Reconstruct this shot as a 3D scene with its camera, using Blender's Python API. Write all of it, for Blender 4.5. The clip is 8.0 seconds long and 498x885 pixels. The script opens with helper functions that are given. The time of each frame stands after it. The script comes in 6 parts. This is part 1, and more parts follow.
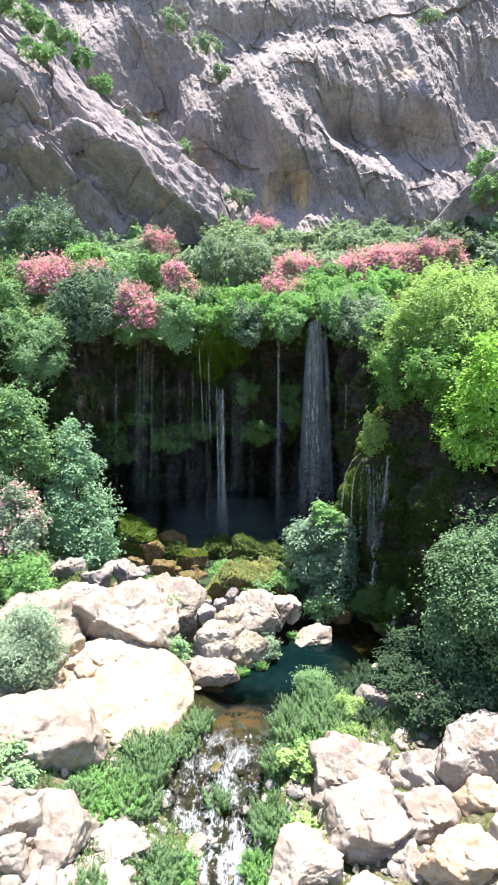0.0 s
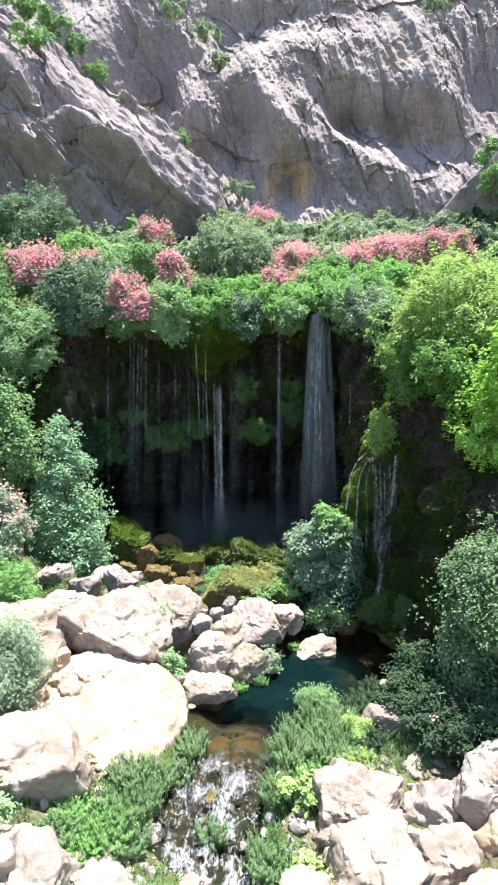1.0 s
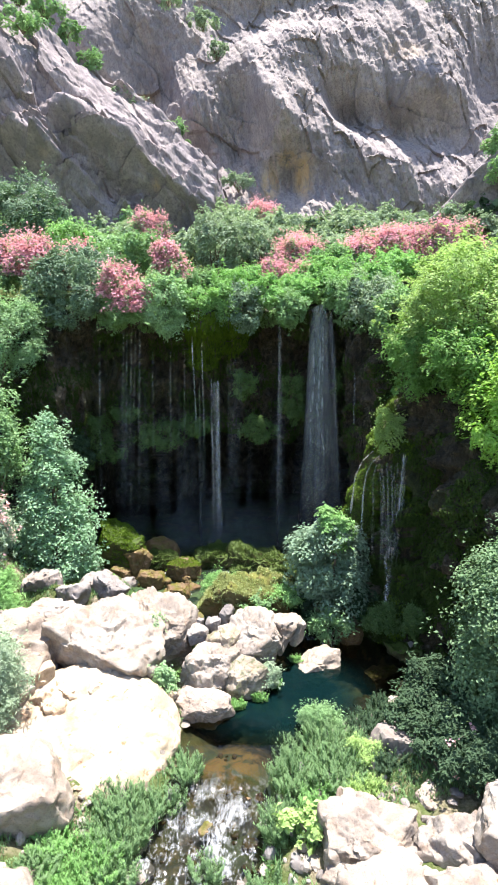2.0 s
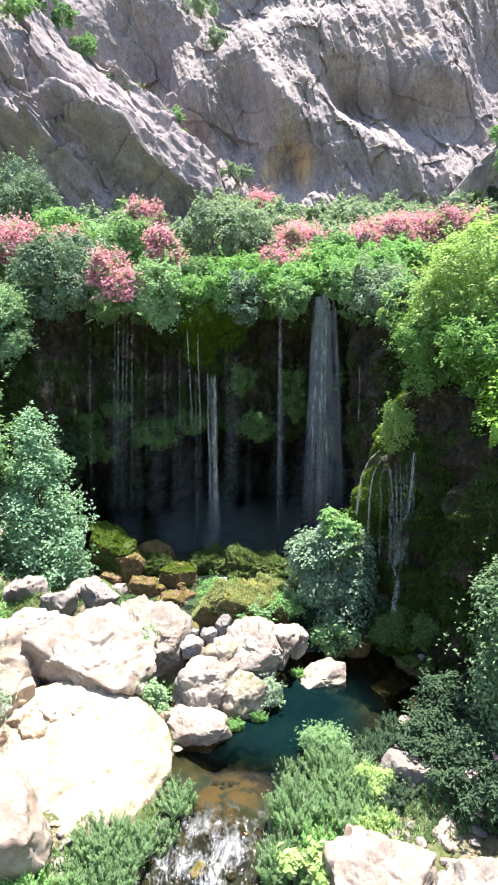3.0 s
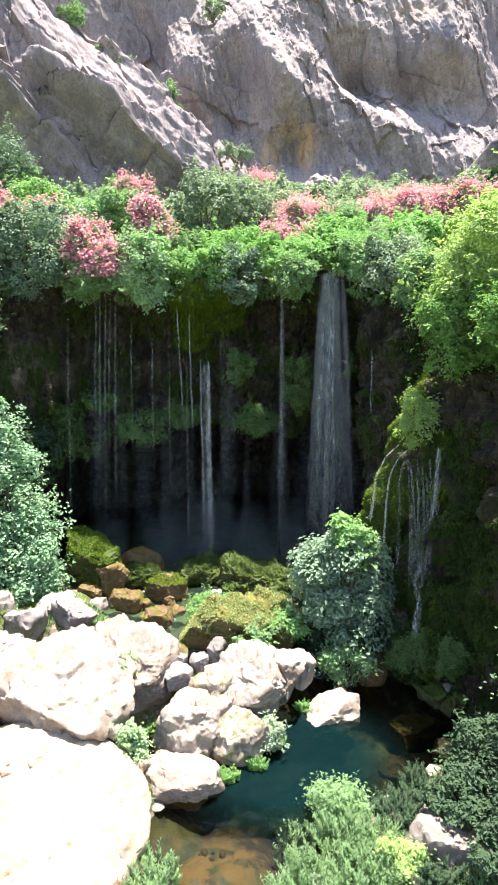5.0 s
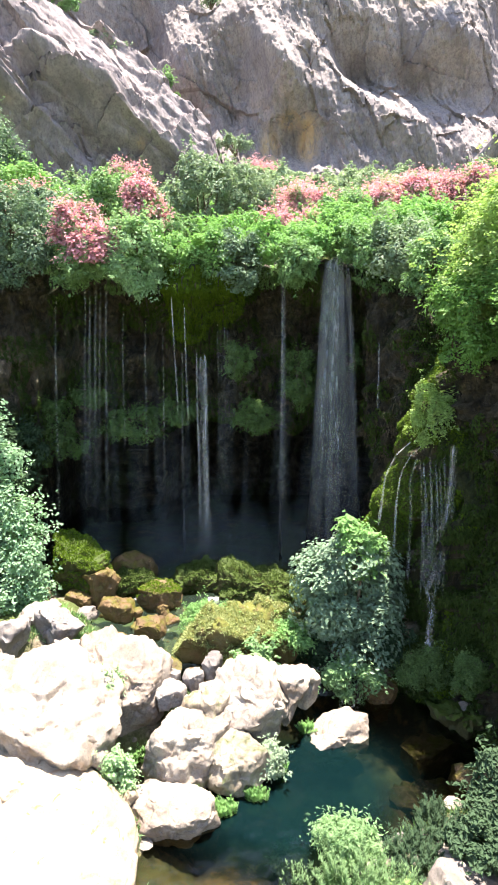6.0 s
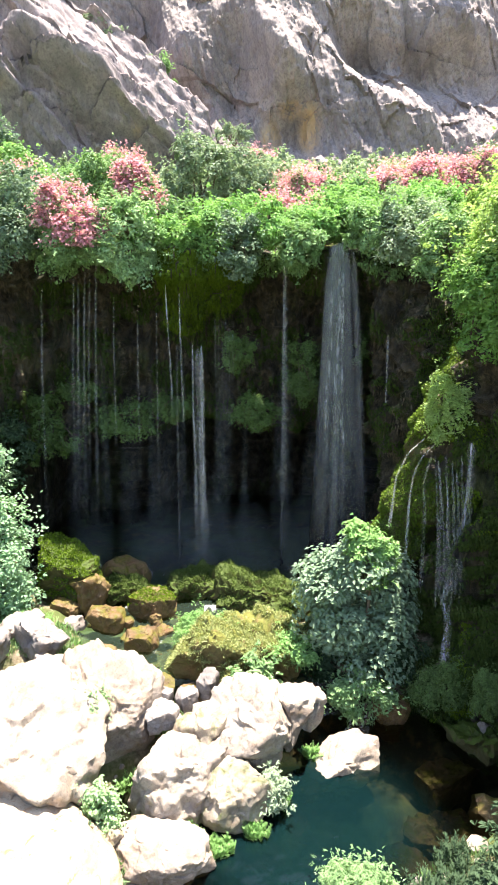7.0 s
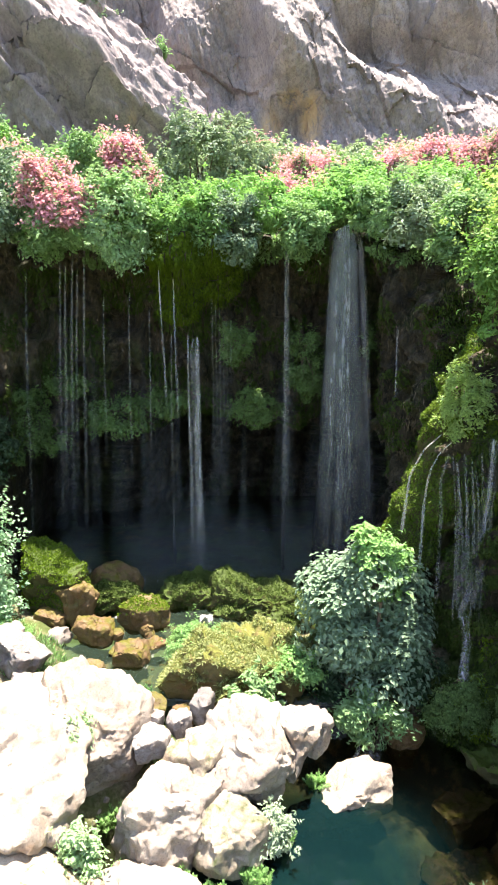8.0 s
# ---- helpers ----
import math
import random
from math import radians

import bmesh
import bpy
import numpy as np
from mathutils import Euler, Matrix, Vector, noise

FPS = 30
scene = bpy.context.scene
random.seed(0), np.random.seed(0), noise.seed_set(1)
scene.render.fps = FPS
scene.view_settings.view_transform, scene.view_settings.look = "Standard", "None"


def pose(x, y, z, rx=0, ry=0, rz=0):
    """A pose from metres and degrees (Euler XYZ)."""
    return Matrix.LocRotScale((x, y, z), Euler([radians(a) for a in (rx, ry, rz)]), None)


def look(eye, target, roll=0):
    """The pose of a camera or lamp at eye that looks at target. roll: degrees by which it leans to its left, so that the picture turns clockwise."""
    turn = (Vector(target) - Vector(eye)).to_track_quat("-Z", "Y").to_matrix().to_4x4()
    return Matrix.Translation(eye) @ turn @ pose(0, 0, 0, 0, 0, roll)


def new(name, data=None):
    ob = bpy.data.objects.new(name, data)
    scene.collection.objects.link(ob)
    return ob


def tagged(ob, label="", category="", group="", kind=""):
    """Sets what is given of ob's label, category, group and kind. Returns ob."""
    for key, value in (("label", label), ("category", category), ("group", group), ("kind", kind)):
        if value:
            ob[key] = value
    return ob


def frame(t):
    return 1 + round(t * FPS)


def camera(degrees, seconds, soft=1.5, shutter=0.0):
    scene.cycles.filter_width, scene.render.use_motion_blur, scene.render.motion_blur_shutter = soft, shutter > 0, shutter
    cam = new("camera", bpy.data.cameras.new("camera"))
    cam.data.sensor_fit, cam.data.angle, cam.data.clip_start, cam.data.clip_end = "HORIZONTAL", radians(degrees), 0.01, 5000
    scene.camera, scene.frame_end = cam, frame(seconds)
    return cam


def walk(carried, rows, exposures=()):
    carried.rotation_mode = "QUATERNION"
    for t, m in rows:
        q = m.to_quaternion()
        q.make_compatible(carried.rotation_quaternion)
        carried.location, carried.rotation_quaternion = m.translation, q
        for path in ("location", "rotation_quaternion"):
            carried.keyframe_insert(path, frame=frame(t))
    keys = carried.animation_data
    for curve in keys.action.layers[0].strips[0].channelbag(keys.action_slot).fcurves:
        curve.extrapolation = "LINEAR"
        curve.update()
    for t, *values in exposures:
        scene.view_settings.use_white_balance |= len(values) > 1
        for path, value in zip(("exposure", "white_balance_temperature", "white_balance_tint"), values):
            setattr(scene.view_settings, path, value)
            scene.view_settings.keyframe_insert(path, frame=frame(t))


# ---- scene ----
cam = camera(46.3, 8.0, soft=1.75)
METRES, EYE, TILT, LEAN, TURN = 12.0, 12.0, 0.0, 0.0, 0.0
ROWS = [
    (0.0, 0.0, 0.0, 0.0, 0.0, -11.48, -0.01),
    (0.5, 0.0022, 0.0621, -0.0139, 0.01, -11.51, -0.02),
    (1.0, 0.0044, 0.1306, -0.0292, -0.0, -11.54, -0.03),
    (1.5, 0.0064, 0.1903, -0.0435, -0.0, -11.56, -0.03),
    (3.0, 0.0138, 0.3783, -0.0902, -0.0, -11.63, -0.02),
    (3.5, 0.0154, 0.4418, -0.1064, -0.01, -11.66, -0.05),
    (4.0, 0.017, 0.4977, -0.1208, -0.02, -11.68, -0.05),
    (4.5, 0.0188, 0.56, -0.1377, -0.01, -11.71, -0.05),
    (6.0, 0.0229, 0.7384, -0.1843, -0.03, -11.77, -0.07),
    (6.5, 0.0239, 0.7928, -0.1987, -0.03, -11.78, -0.07),
    (7.0, 0.0247, 0.854, -0.2149, -0.04, -11.82, -0.08),
    (7.5, 0.0255, 0.9084, -0.2291, -0.04, -11.84, -0.07),
    (8.0, 0.0269, 0.9691, -0.2448, -0.04, -11.87, -0.07),
]
walk(cam, [(t, pose(0, 0, EYE, TILT, LEAN, TURN) @ pose(METRES * x, METRES * y, METRES * z, 90 + pitch, roll, yaw)) for t, x, y, z, yaw, pitch, roll in ROWS],
     exposures=[(0.0, 1.6, 6450, 12), (4.0, 1.83, 6650, 13), (8.0, 2.12, 7200, 13.5)])

# ---- light ----

sky_world = bpy.data.worlds.new("sky")
scene.world = sky_world
sky_world.use_nodes = True
SUN_WAY = Vector((0.12, 0.08, 0.985)).normalized()      # towards the sun
wn = sky_world.node_tree.nodes
sky_tex = wn.new("ShaderNodeTexSky")
sky_tex.sky_type, sky_tex.sun_disc = "NISHITA", False
sky_tex.sun_elevation = math.asin(SUN_WAY.z)
sky_tex.sun_rotation = math.atan2(SUN_WAY.x, SUN_WAY.y)
sky_world.node_tree.links.new(sky_tex.outputs[0], wn["Background"].inputs[0])
wn["Background"].inputs[1].default_value = 0.12
sun = new("sun", bpy.data.lights.new("sun", "SUN"))
sun.data.energy, sun.data.angle, sun.data.color = 5.0, radians(0.53), (1.0, 0.95, 0.87)
sun.matrix_world = look(SUN_WAY * 60, (0, 0, 0))

# ---- noise ----


def lattice(ix, iy, iz, seed):
    h = (ix.astype(np.int64) * 374761393 + iy.astype(np.int64) * 668265263 + iz.astype(np.int64) * 2147483647 + seed * 1274126177) & 0xFFFFFFFF
    h = ((h ^ (h >> 13)) * 1274126177) & 0xFFFFFFFF
    h = ((h ^ (h >> 16)) * 2246822519) & 0xFFFFFFFF
    return ((h ^ (h >> 15)) & 0xFFFFFF) / float(0xFFFFFF)


def vnoise(p, seed=0):
    """Smooth value noise, -1 to 1, at points p (n, 3)."""
    i = np.floor(p).astype(np.int64)
    f = p - i
    f = f * f * f * (f * (f * 6 - 15) + 10)
    total = 0.0
    for dx in (0, 1):
        for dy in (0, 1):
            for dz in (0, 1):
                w = (f[:, 0] if dx else 1 - f[:, 0]) * (f[:, 1] if dy else 1 - f[:, 1]) * (f[:, 2] if dz else 1 - f[:, 2])
                total = total + w * lattice(i[:, 0] + dx, i[:, 1] + dy, i[:, 2] + dz, seed)
    return total * 2 - 1


def fbm(p, scale=1.0, octaves=4, seed=0, ridged=False, gain=0.5):
    p = np.asarray(p, float) * scale
    total, amp = 0.0, 1.0
    for k in range(octaves):
        n = vnoise(p + k * 17.3, seed + k)
        total = total + amp * ((1 - 2 * np.abs(n)) if ridged else n)
        p, amp = p * 2.03, amp * gain
    return total


def cells(p, scale=1.0, seed=0):
    """Worley noise: distance to the nearest point and that cell's own number."""
    p = np.asarray(p, float) * scale
    i = np.floor(p).astype(np.int64)
    best, own = np.full(len(p), 9.0), np.zeros(len(p))
    for dx in (-1, 0, 1):
        for dy in (-1, 0, 1):
            for dz in (-1, 0, 1):
                a, b, c = i[:, 0] + dx, i[:, 1] + dy, i[:, 2] + dz
                q = np.stack([a + lattice(a, b, c, seed), b + lattice(a, b, c, seed + 1), c + lattice(a, b, c, seed + 2)], 1)
                d = np.linalg.norm(p - q, axis=1)
                near = d < best
                best = np.where(near, d, best)
                own = np.where(near, lattice(a, b, c, seed + 3), own)
    return best, own


def facet(p, scale=1.0, seed=0):
    """Broken rock: each Worley cell is a tilted plane of its own, with steps between the cells."""
    p = np.asarray(p, float) * scale
    p = p + 0.18 * np.stack([vnoise(p * 1.7, seed + 21), vnoise(p * 1.7 + 40, seed + 22), vnoise(p * 1.7 + 80, seed + 23)], 1)
    i = np.floor(p).astype(np.int64)
    best, value = np.full(len(p), 9.0), np.zeros(len(p))
    for dx in (-1, 0, 1):
        for dy in (-1, 0, 1):
            for dz in (-1, 0, 1):
                a, b, c = i[:, 0] + dx, i[:, 1] + dy, i[:, 2] + dz
                q = np.stack([a + lattice(a, b, c, seed), b + lattice(a, b, c, seed + 1), c + lattice(a, b, c, seed + 2)], 1)
                g = np.stack([lattice(a, b, c, seed + 3), lattice(a, b, c, seed + 4), lattice(a, b, c, seed + 5)], 1) * 2 - 1
                r = p - q
                d = np.sum(r * r, axis=1)
                near = d < best
                best = np.where(near, d, best)
                value = np.where(near, np.sum(r * g, axis=1) + 0.45 * (lattice(a, b, c, seed + 6) - 0.5), value)
    return value


def blocky(p, scale=1.0, seed=0, edge=16.0):
    """As facet, but with worn edges between the planes."""
    p = np.asarray(p, float) * scale
    i = np.floor(p).astype(np.int64)
    total, weight = 0.0, 1e-9
    for dx in (-1, 0, 1):
        for dy in (-1, 0, 1):
            for dz in (-1, 0, 1):
                a, b, c = i[:, 0] + dx, i[:, 1] + dy, i[:, 2] + dz
                q = np.stack([a + lattice(a, b, c, seed), b + lattice(a, b, c, seed + 1), c + lattice(a, b, c, seed + 2)], 1)
                g = np.stack([lattice(a, b, c, seed + 3), lattice(a, b, c, seed + 4), lattice(a, b, c, seed + 5)], 1) * 2 - 1
                r = p - q
                w = np.exp(-edge * np.sum(r * r, axis=1))
                total = total + w * (np.sum(r * g, axis=1) + 0.35 * (lattice(a, b, c, seed + 6) - 0.5))
                weight = weight + w
    return total / weight


def step(a, b, x):
    t = np.clip((np.asarray(x, float) - a) / (b - a), 0, 1)
    return t * t * (3 - 2 * t)


def bump_at(x, z, cx, cz, rx, rz, turn=0.0):
    c, s = math.cos(radians(turn)), math.sin(radians(turn))
    u, v = (x - cx) * c + (z - cz) * s, -(x - cx) * s + (z - cz) * c
    return np.exp(-(u / rx) ** 2 - (v / rz) ** 2)


# ---- mesh helpers ----


def make_mesh(name, verts, faces, smooth=True, crisp=0):
    verts, faces = np.asarray(verts, np.float32), np.asarray(faces, np.int32)
    me = bpy.data.meshes.new(name)
    k = faces.shape[1]
    me.vertices.add(len(verts))
    me.vertices.foreach_set("co", verts.ravel())
    me.loops.add(faces.size)
    me.loops.foreach_set("vertex_index", faces.ravel())
    me.polygons.add(len(faces))
    me.polygons.foreach_set("loop_start", np.arange(0, faces.size, k, dtype=np.int32))
    me.polygons.foreach_set("use_smooth", np.full(len(faces), smooth))
    me.update(calc_edges=True)
    me.validate()
    if crisp:
        me.set_sharp_from_angle(angle=radians(crisp))
    return me


def grid_faces(nu, nv, closed=False):
    i, j = np.meshgrid(np.arange(nu if closed else nu - 1), np.arange(nv - 1), indexing="ij")
    i2 = (i + 1) % nu
    return np.stack([i * nv + j, i2 * nv + j, i2 * nv + j + 1, i * nv + j + 1], -1).reshape(-1, 4)


def part(name, me, material, parent=None, label=""):
    """Links a mesh as one object under a thing or a part."""
    ob = new(name, me)
    if material and not me.materials:
        me.materials.append(material)
    if parent:
        ob.parent = parent
    return tagged(ob, label)


def thing(name, at, label, category, group="", yaw=0.0):
    ob = new(name)
    ob.empty_display_size = 0.2
    ob.matrix_world = pose(*at, 0, 0, yaw)
    return tagged(ob, label, category, group)


def tube(points, radii, sides=7, flat=1.0):
    points, radii = np.asarray(points, float), np.asarray(radii, float)
    along = np.gradient(points, axis=0)
    along /= np.linalg.norm(along, axis=1)[:, None] + 1e-9
    side = np.cross(along, (0.13, 0.99, 0.05))
    side /= np.linalg.norm(side, axis=1)[:, None] + 1e-9
    up = np.cross(side, along)
    a = np.linspace(0, 2 * np.pi, sides, endpoint=False)
    ring = points[None] + radii[None, :, None] * (np.cos(a)[:, None, None] * side[None] + flat * np.sin(a)[:, None, None] * up[None])
    return ring.reshape(-1, 3), grid_faces(sides, len(points), True)


def joined(pieces):
    verts, faces, n = [], [], 0
    for v, f in pieces:
        verts.append(v)
        faces.append(f + n)
        n += len(v)
    return np.concatenate(verts), np.concatenate(faces)


# ---- materials ----


class Nodes:
    """A small builder for one material's node tree."""

    def __init__(self, name):
        self.mat = bpy.data.materials.new(name)
        self.mat.use_nodes = True
        self.tree = self.mat.node_tree
        self.bsdf = self.tree.nodes["Principled BSDF"]
        self.out = self.tree.nodes["Material Output"]
        self.coord = self.tree.nodes.new("ShaderNodeTexCoord")
        self.geo = self.tree.nodes.new("ShaderNodeNewGeometry")

    def link(self, a, b):
        self.tree.links.new(a, b)
        return b

    def put(self, socket, value):
        if isinstance(value, bpy.types.NodeSocket):
            self.link(value, socket)
        else:
            socket.default_value = value

    def noise(self, scale=1.0, detail=5.0, rough=0.6, stretch=(1, 1, 1), world=True, warp=0.0, turn=(0, 0, 0)):
        m = self.tree.nodes.new("ShaderNodeMapping")
        m.inputs["Scale"].default_value = stretch
        m.inputs["Rotation"].default_value = [radians(a) for a in turn]
        self.link(self.geo.outputs["Position"] if world else self.coord.outputs["Object"], m.inputs["Vector"])
        n = self.tree.nodes.new("ShaderNodeTexNoise")
        n.inputs["Scale"].default_value, n.inputs["Detail"].default_value, n.inputs["Roughness"].default_value = scale, detail, rough
        n.inputs["Distortion"].default_value = warp
        self.link(m.outputs[0], n.inputs["Vector"])
        return n.outputs["Fac"]

    def ramp(self, fac, *stops):
        r = self.tree.nodes.new("ShaderNodeValToRGB")
        while len(r.color_ramp.elements) < len(stops):
            r.color_ramp.elements.new(0.5)
        for e, (at, col) in zip(r.color_ramp.elements, stops):
            e.position, e.color = at, (*((col,) * 3 if isinstance(col, (int, float)) else col), 1)
        self.link(fac, r.inputs[0])
        return r.outputs[0]

    def mix(self, fac, a, b, how="MIX"):
        m = self.tree.nodes.new("ShaderNodeMix")
        m.data_type, m.blend_type = "RGBA", how
        self.put(m.inputs[0], fac)
        for s, v in ((m.inputs[6], a), (m.inputs[7], b)):
            self.put(s, v if isinstance(v, bpy.types.NodeSocket) else (*v, 1))
        return m.outputs[2]

    def math(self, op, a, b=0.0, clamp=False):
        m = self.tree.nodes.new("ShaderNodeMath")
        m.operation, m.use_clamp = op, clamp
        self.put(m.inputs[0], a)
        self.put(m.inputs[1], b)
        return m.outputs[0]

    def up(self):
        s = self.tree.nodes.new("ShaderNodeSeparateXYZ")
        self.link(self.geo.outputs["Normal"], s.inputs[0])
        return s.outputs["Z"]

    def blob(self, centre, size):
        """1 inside an ellipsoid of the place, falling to 0 outside it."""
        m = self.tree.nodes.new("ShaderNodeMapping")
        m.vector_type = "TEXTURE"
        m.inputs["Location"].default_value, m.inputs["Scale"].default_value = centre, size
        self.link(self.geo.outputs["Position"], m.inputs["Vector"])
        g = self.tree.nodes.new("ShaderNodeTexGradient")
        g.gradient_type = "QUADRATIC_SPHERE"
        self.link(m.outputs[0], g.inputs[0])
        return g.outputs["Fac"]

    def bump(self, height, strength=0.5, distance=0.05, below=None):
        b = self.tree.nodes.new("ShaderNodeBump")
        b.inputs["Strength"].default_value, b.inputs["Distance"].default_value = strength, distance
        self.link(height, b.inputs["Height"])
        if below:
            self.link(below, b.inputs["Normal"])
        return b.outputs[0]

    def done(self, colour, rough=0.85, normal=None, specular=0.3):
        self.put(self.bsdf.inputs["Base Color"], colour if isinstance(colour, bpy.types.NodeSocket) else (*colour, 1))
        self.put(self.bsdf.inputs["Roughness"], rough)
        self.bsdf.inputs["Specular IOR Level"].default_value = specular
        if normal:
            self.link(normal, self.bsdf.inputs["Normal"])
        return self.mat

    def random(self, island=False):
        if island:
            return self.geo.outputs["Random Per Island"]
        o = self.tree.nodes.new("ShaderNodeObjectInfo")
        return o.outputs["Random"]


def rock_material(name, light, mid, stain, moss=0.0, moss_colour=(0.09, 0.13, 0.02), scale=1.0, stain_amount=0.5, rough=0.9, chips=0.0):
    n = Nodes(name)
    big = n.noise(0.9 * scale, 5, 0.6, warp=0.6)
    fine = n.noise(9 * scale, 6, 0.7)
    pits = n.noise(26 * scale, 4, 0.65)
    col = n.mix(n.ramp(big, (0.36, 0.0), (0.62, 1.0)), mid, light)
    col = n.mix(n.ramp(n.noise(1.7 * scale, 6, 0.65, warp=1.2), (0.5, 0.0), (0.72, stain_amount)), col, stain)
    col = n.mix(n.ramp(fine, (0.25, 0.35), (0.5, 0.0)), col, tuple(0.35 * c for c in mid))
    col = n.mix(n.ramp(n.random(), (0.0, 0.0), (1.0, 0.28)), col, stain)
    if moss:
        patch = n.math("MULTIPLY", n.ramp(n.noise(2.1 * scale, 5, 0.65), (0.58 - 0.3 * moss, 0.0), (0.76 - 0.3 * moss, 1.0)), n.ramp(n.up(), (0.1, 0.35), (0.6, 1.0)))
        green = n.mix(n.noise(12, 4, 0.6), tuple(0.45 * c for c in moss_colour), tuple(1.5 * c for c in moss_colour))
        col = n.mix(patch, col, green)
    col = n.mix(n.ramp(pits, (0.34, 0.55), (0.44, 0.0)), col, tuple(0.45 * c for c in mid))
    if chips:
        col = n.mix(n.ramp(n.noise(3.4, 4, 0.6, warp=0.5), (0.62, 0.0), (0.68, chips)), col, (0.27, 0.13, 0.07))
    crack = n.ramp(n.noise(1.1 * scale, 3, 0.5, warp=2.2), (0.487, 0.0), (0.5, 0.22), (0.513, 0.0))
    col = n.mix(crack, col, tuple(0.3 * c for c in mid))
    nor = n.bump(fine, 0.6, 0.05, n.bump(pits, 0.5, 0.018))
    return n.done(col, rough, nor, 0.25)


limestone = rock_material("pale_limestone", (0.40, 0.365, 0.325), (0.22, 0.19, 0.17), (0.25, 0.165, 0.105), scale=1.0, stain_amount=0.7)
tan_limestone = rock_material("tan_limestone", (0.46, 0.395, 0.31), (0.36, 0.29, 0.21), (0.36, 0.2, 0.1), scale=1.1, stain_amount=0.7, chips=0.9)
grey_limestone = rock_material("grey_limestone", (0.31, 0.29, 0.28), (0.175, 0.162, 0.16), (0.28, 0.2, 0.14), scale=1.2, stain_amount=0.4)
mossy_limestone = rock_material("mossy_limestone", (0.36, 0.325, 0.275), (0.22, 0.19, 0.155), (0.3, 0.2, 0.11), moss=0.25, moss_colour=(0.06, 0.085, 0.025), scale=1.6)
wet_moss_rock = rock_material("wet_mossy_rock", (0.1, 0.08, 0.05), (0.055, 0.045, 0.028), (0.12, 0.07, 0.025), moss=1.6, moss_colour=(0.045, 0.075, 0.01), scale=1.4, rough=0.6)
orange_limestone = rock_material("orange_limestone", (0.45, 0.39, 0.31), (0.37, 0.29, 0.205), (0.40, 0.22, 0.11), scale=1.3, stain_amount=0.9)
islet_rock = rock_material("turfy_brown_rock", (0.2, 0.16, 0.085), (0.11, 0.085, 0.045), (0.2, 0.12, 0.05), moss=0.9, moss_colour=(0.13, 0.14, 0.035), scale=1.6)
ochre_rock = rock_material("wet_ochre_rock", (0.19, 0.135, 0.075), (0.07, 0.05, 0.03), (0.2, 0.1, 0.045), moss=0.5, moss_colour=(0.1, 0.095, 0.015), scale=1.5, rough=0.5)


def cliff_material(name, tint):
    n = Nodes(name)
    big = n.noise(0.1, 6, 0.6, warp=0.8)
    streak = n.noise(0.62, 6, 0.66, (1, 1, 0.11))
    drip = n.noise(1.9, 6, 0.68, (1, 1, 0.16), turn=(0, 6, 0))
    crag = n.noise(1.0, 8, 0.68, (1, 1, 0.55), turn=(0, 16, 0))
    fine = n.noise(3.6, 7, 0.7, (1, 1, 0.7))
    col = n.mix(n.ramp(big, (0.38, 0.0), (0.64, 1.0)), (0.26, 0.226, 0.225), (0.355, 0.31, 0.29))
    col = n.mix(n.ramp(streak, (0.42, 0.6), (0.56, 0.0)), col, (0.21, 0.19, 0.205))
    col = n.mix(n.ramp(drip, (0.56, 0.0), (0.72, 0.6)), col, (0.36, 0.325, 0.305))
    col = n.mix(n.ramp(drip, (0.3, 0.5), (0.45, 0.0)), col, (0.14, 0.127, 0.131))
    col = n.mix(n.ramp(crag, (0.5, 0.0), (0.72, 0.45)), col, (0.36, 0.315, 0.29))
    col = n.mix(n.ramp(fine, (0.34, 0.6), (0.5, 0.0)), col, (0.115, 0.105, 0.107))
    speck = n.noise(8.0, 5, 0.7, (1, 1, 0.6), turn=(0, 14, 0))
    col = n.mix(n.ramp(speck, (0.36, 0.5), (0.48, 0.0)), col, (0.1, 0.092, 0.094))
    col = n.mix(n.ramp(speck, (0.58, 0.0), (0.7, 0.4)), col, (0.42, 0.38, 0.36))
    col = n.mix(n.ramp(n.noise(0.33, 6, 0.64, (1, 1, 0.7), warp=1.0, turn=(0, 32, 0)), (0.4, 0.42), (0.5, 0.0)), col, (0.15, 0.134, 0.142))
    for centre, size, amount in (((2.2, 64, 25.0), (1.5, 12, 2.6), 1.0), ((5.6, 64, 25.6), (1.3, 12, 3.2), 1.0), ((4.0, 64, 27.4), (1.8, 12, 1.0), 0.7), ((-11.2, 68, 35.5), (1.9, 14, 2.0), 0.9), ((15.5, 66, 38.0), (4.0, 14, 1.6), 0.3), ((-16.6, 54, 26.9), (0.6, 6, 0.5), 0.7), ((-15.4, 54, 24.0), (1.3, 6, 0.8), 0.5), ((-7.6, 54, 22.6), (0.5, 6, 0.8), 0.6)):
        spot = n.math("MULTIPLY", n.ramp(n.blob(centre, size), (0.0, 0.0), (0.3, 1.0)), n.math("MULTIPLY", n.ramp(drip, (0.36, 0.0), (0.5, amount)), n.ramp(crag, (0.36, 0.15), (0.5, 1.0))))
        col = n.mix(spot, col, n.mix(fine, (0.36, 0.245, 0.14), (0.6, 0.45, 0.29)))
    col = n.mix(1.0, col, tint, "MULTIPLY")
    nor = n.bump(crag, 0.5, 0.16, n.bump(drip, 0.6, 0.1, n.bump(fine, 0.6, 0.1)))
    return n.done(col, 0.92, nor, 0.2)


cliff_rock = cliff_material("grey_cliff_limestone", (1, 1, 1))
# cliff rock with a cooler tint: blue-grey shade painted against the green bounce
spur_rock = cliff_material("shade_tinted_spur_limestone", (0.97, 0.95, 0.985))


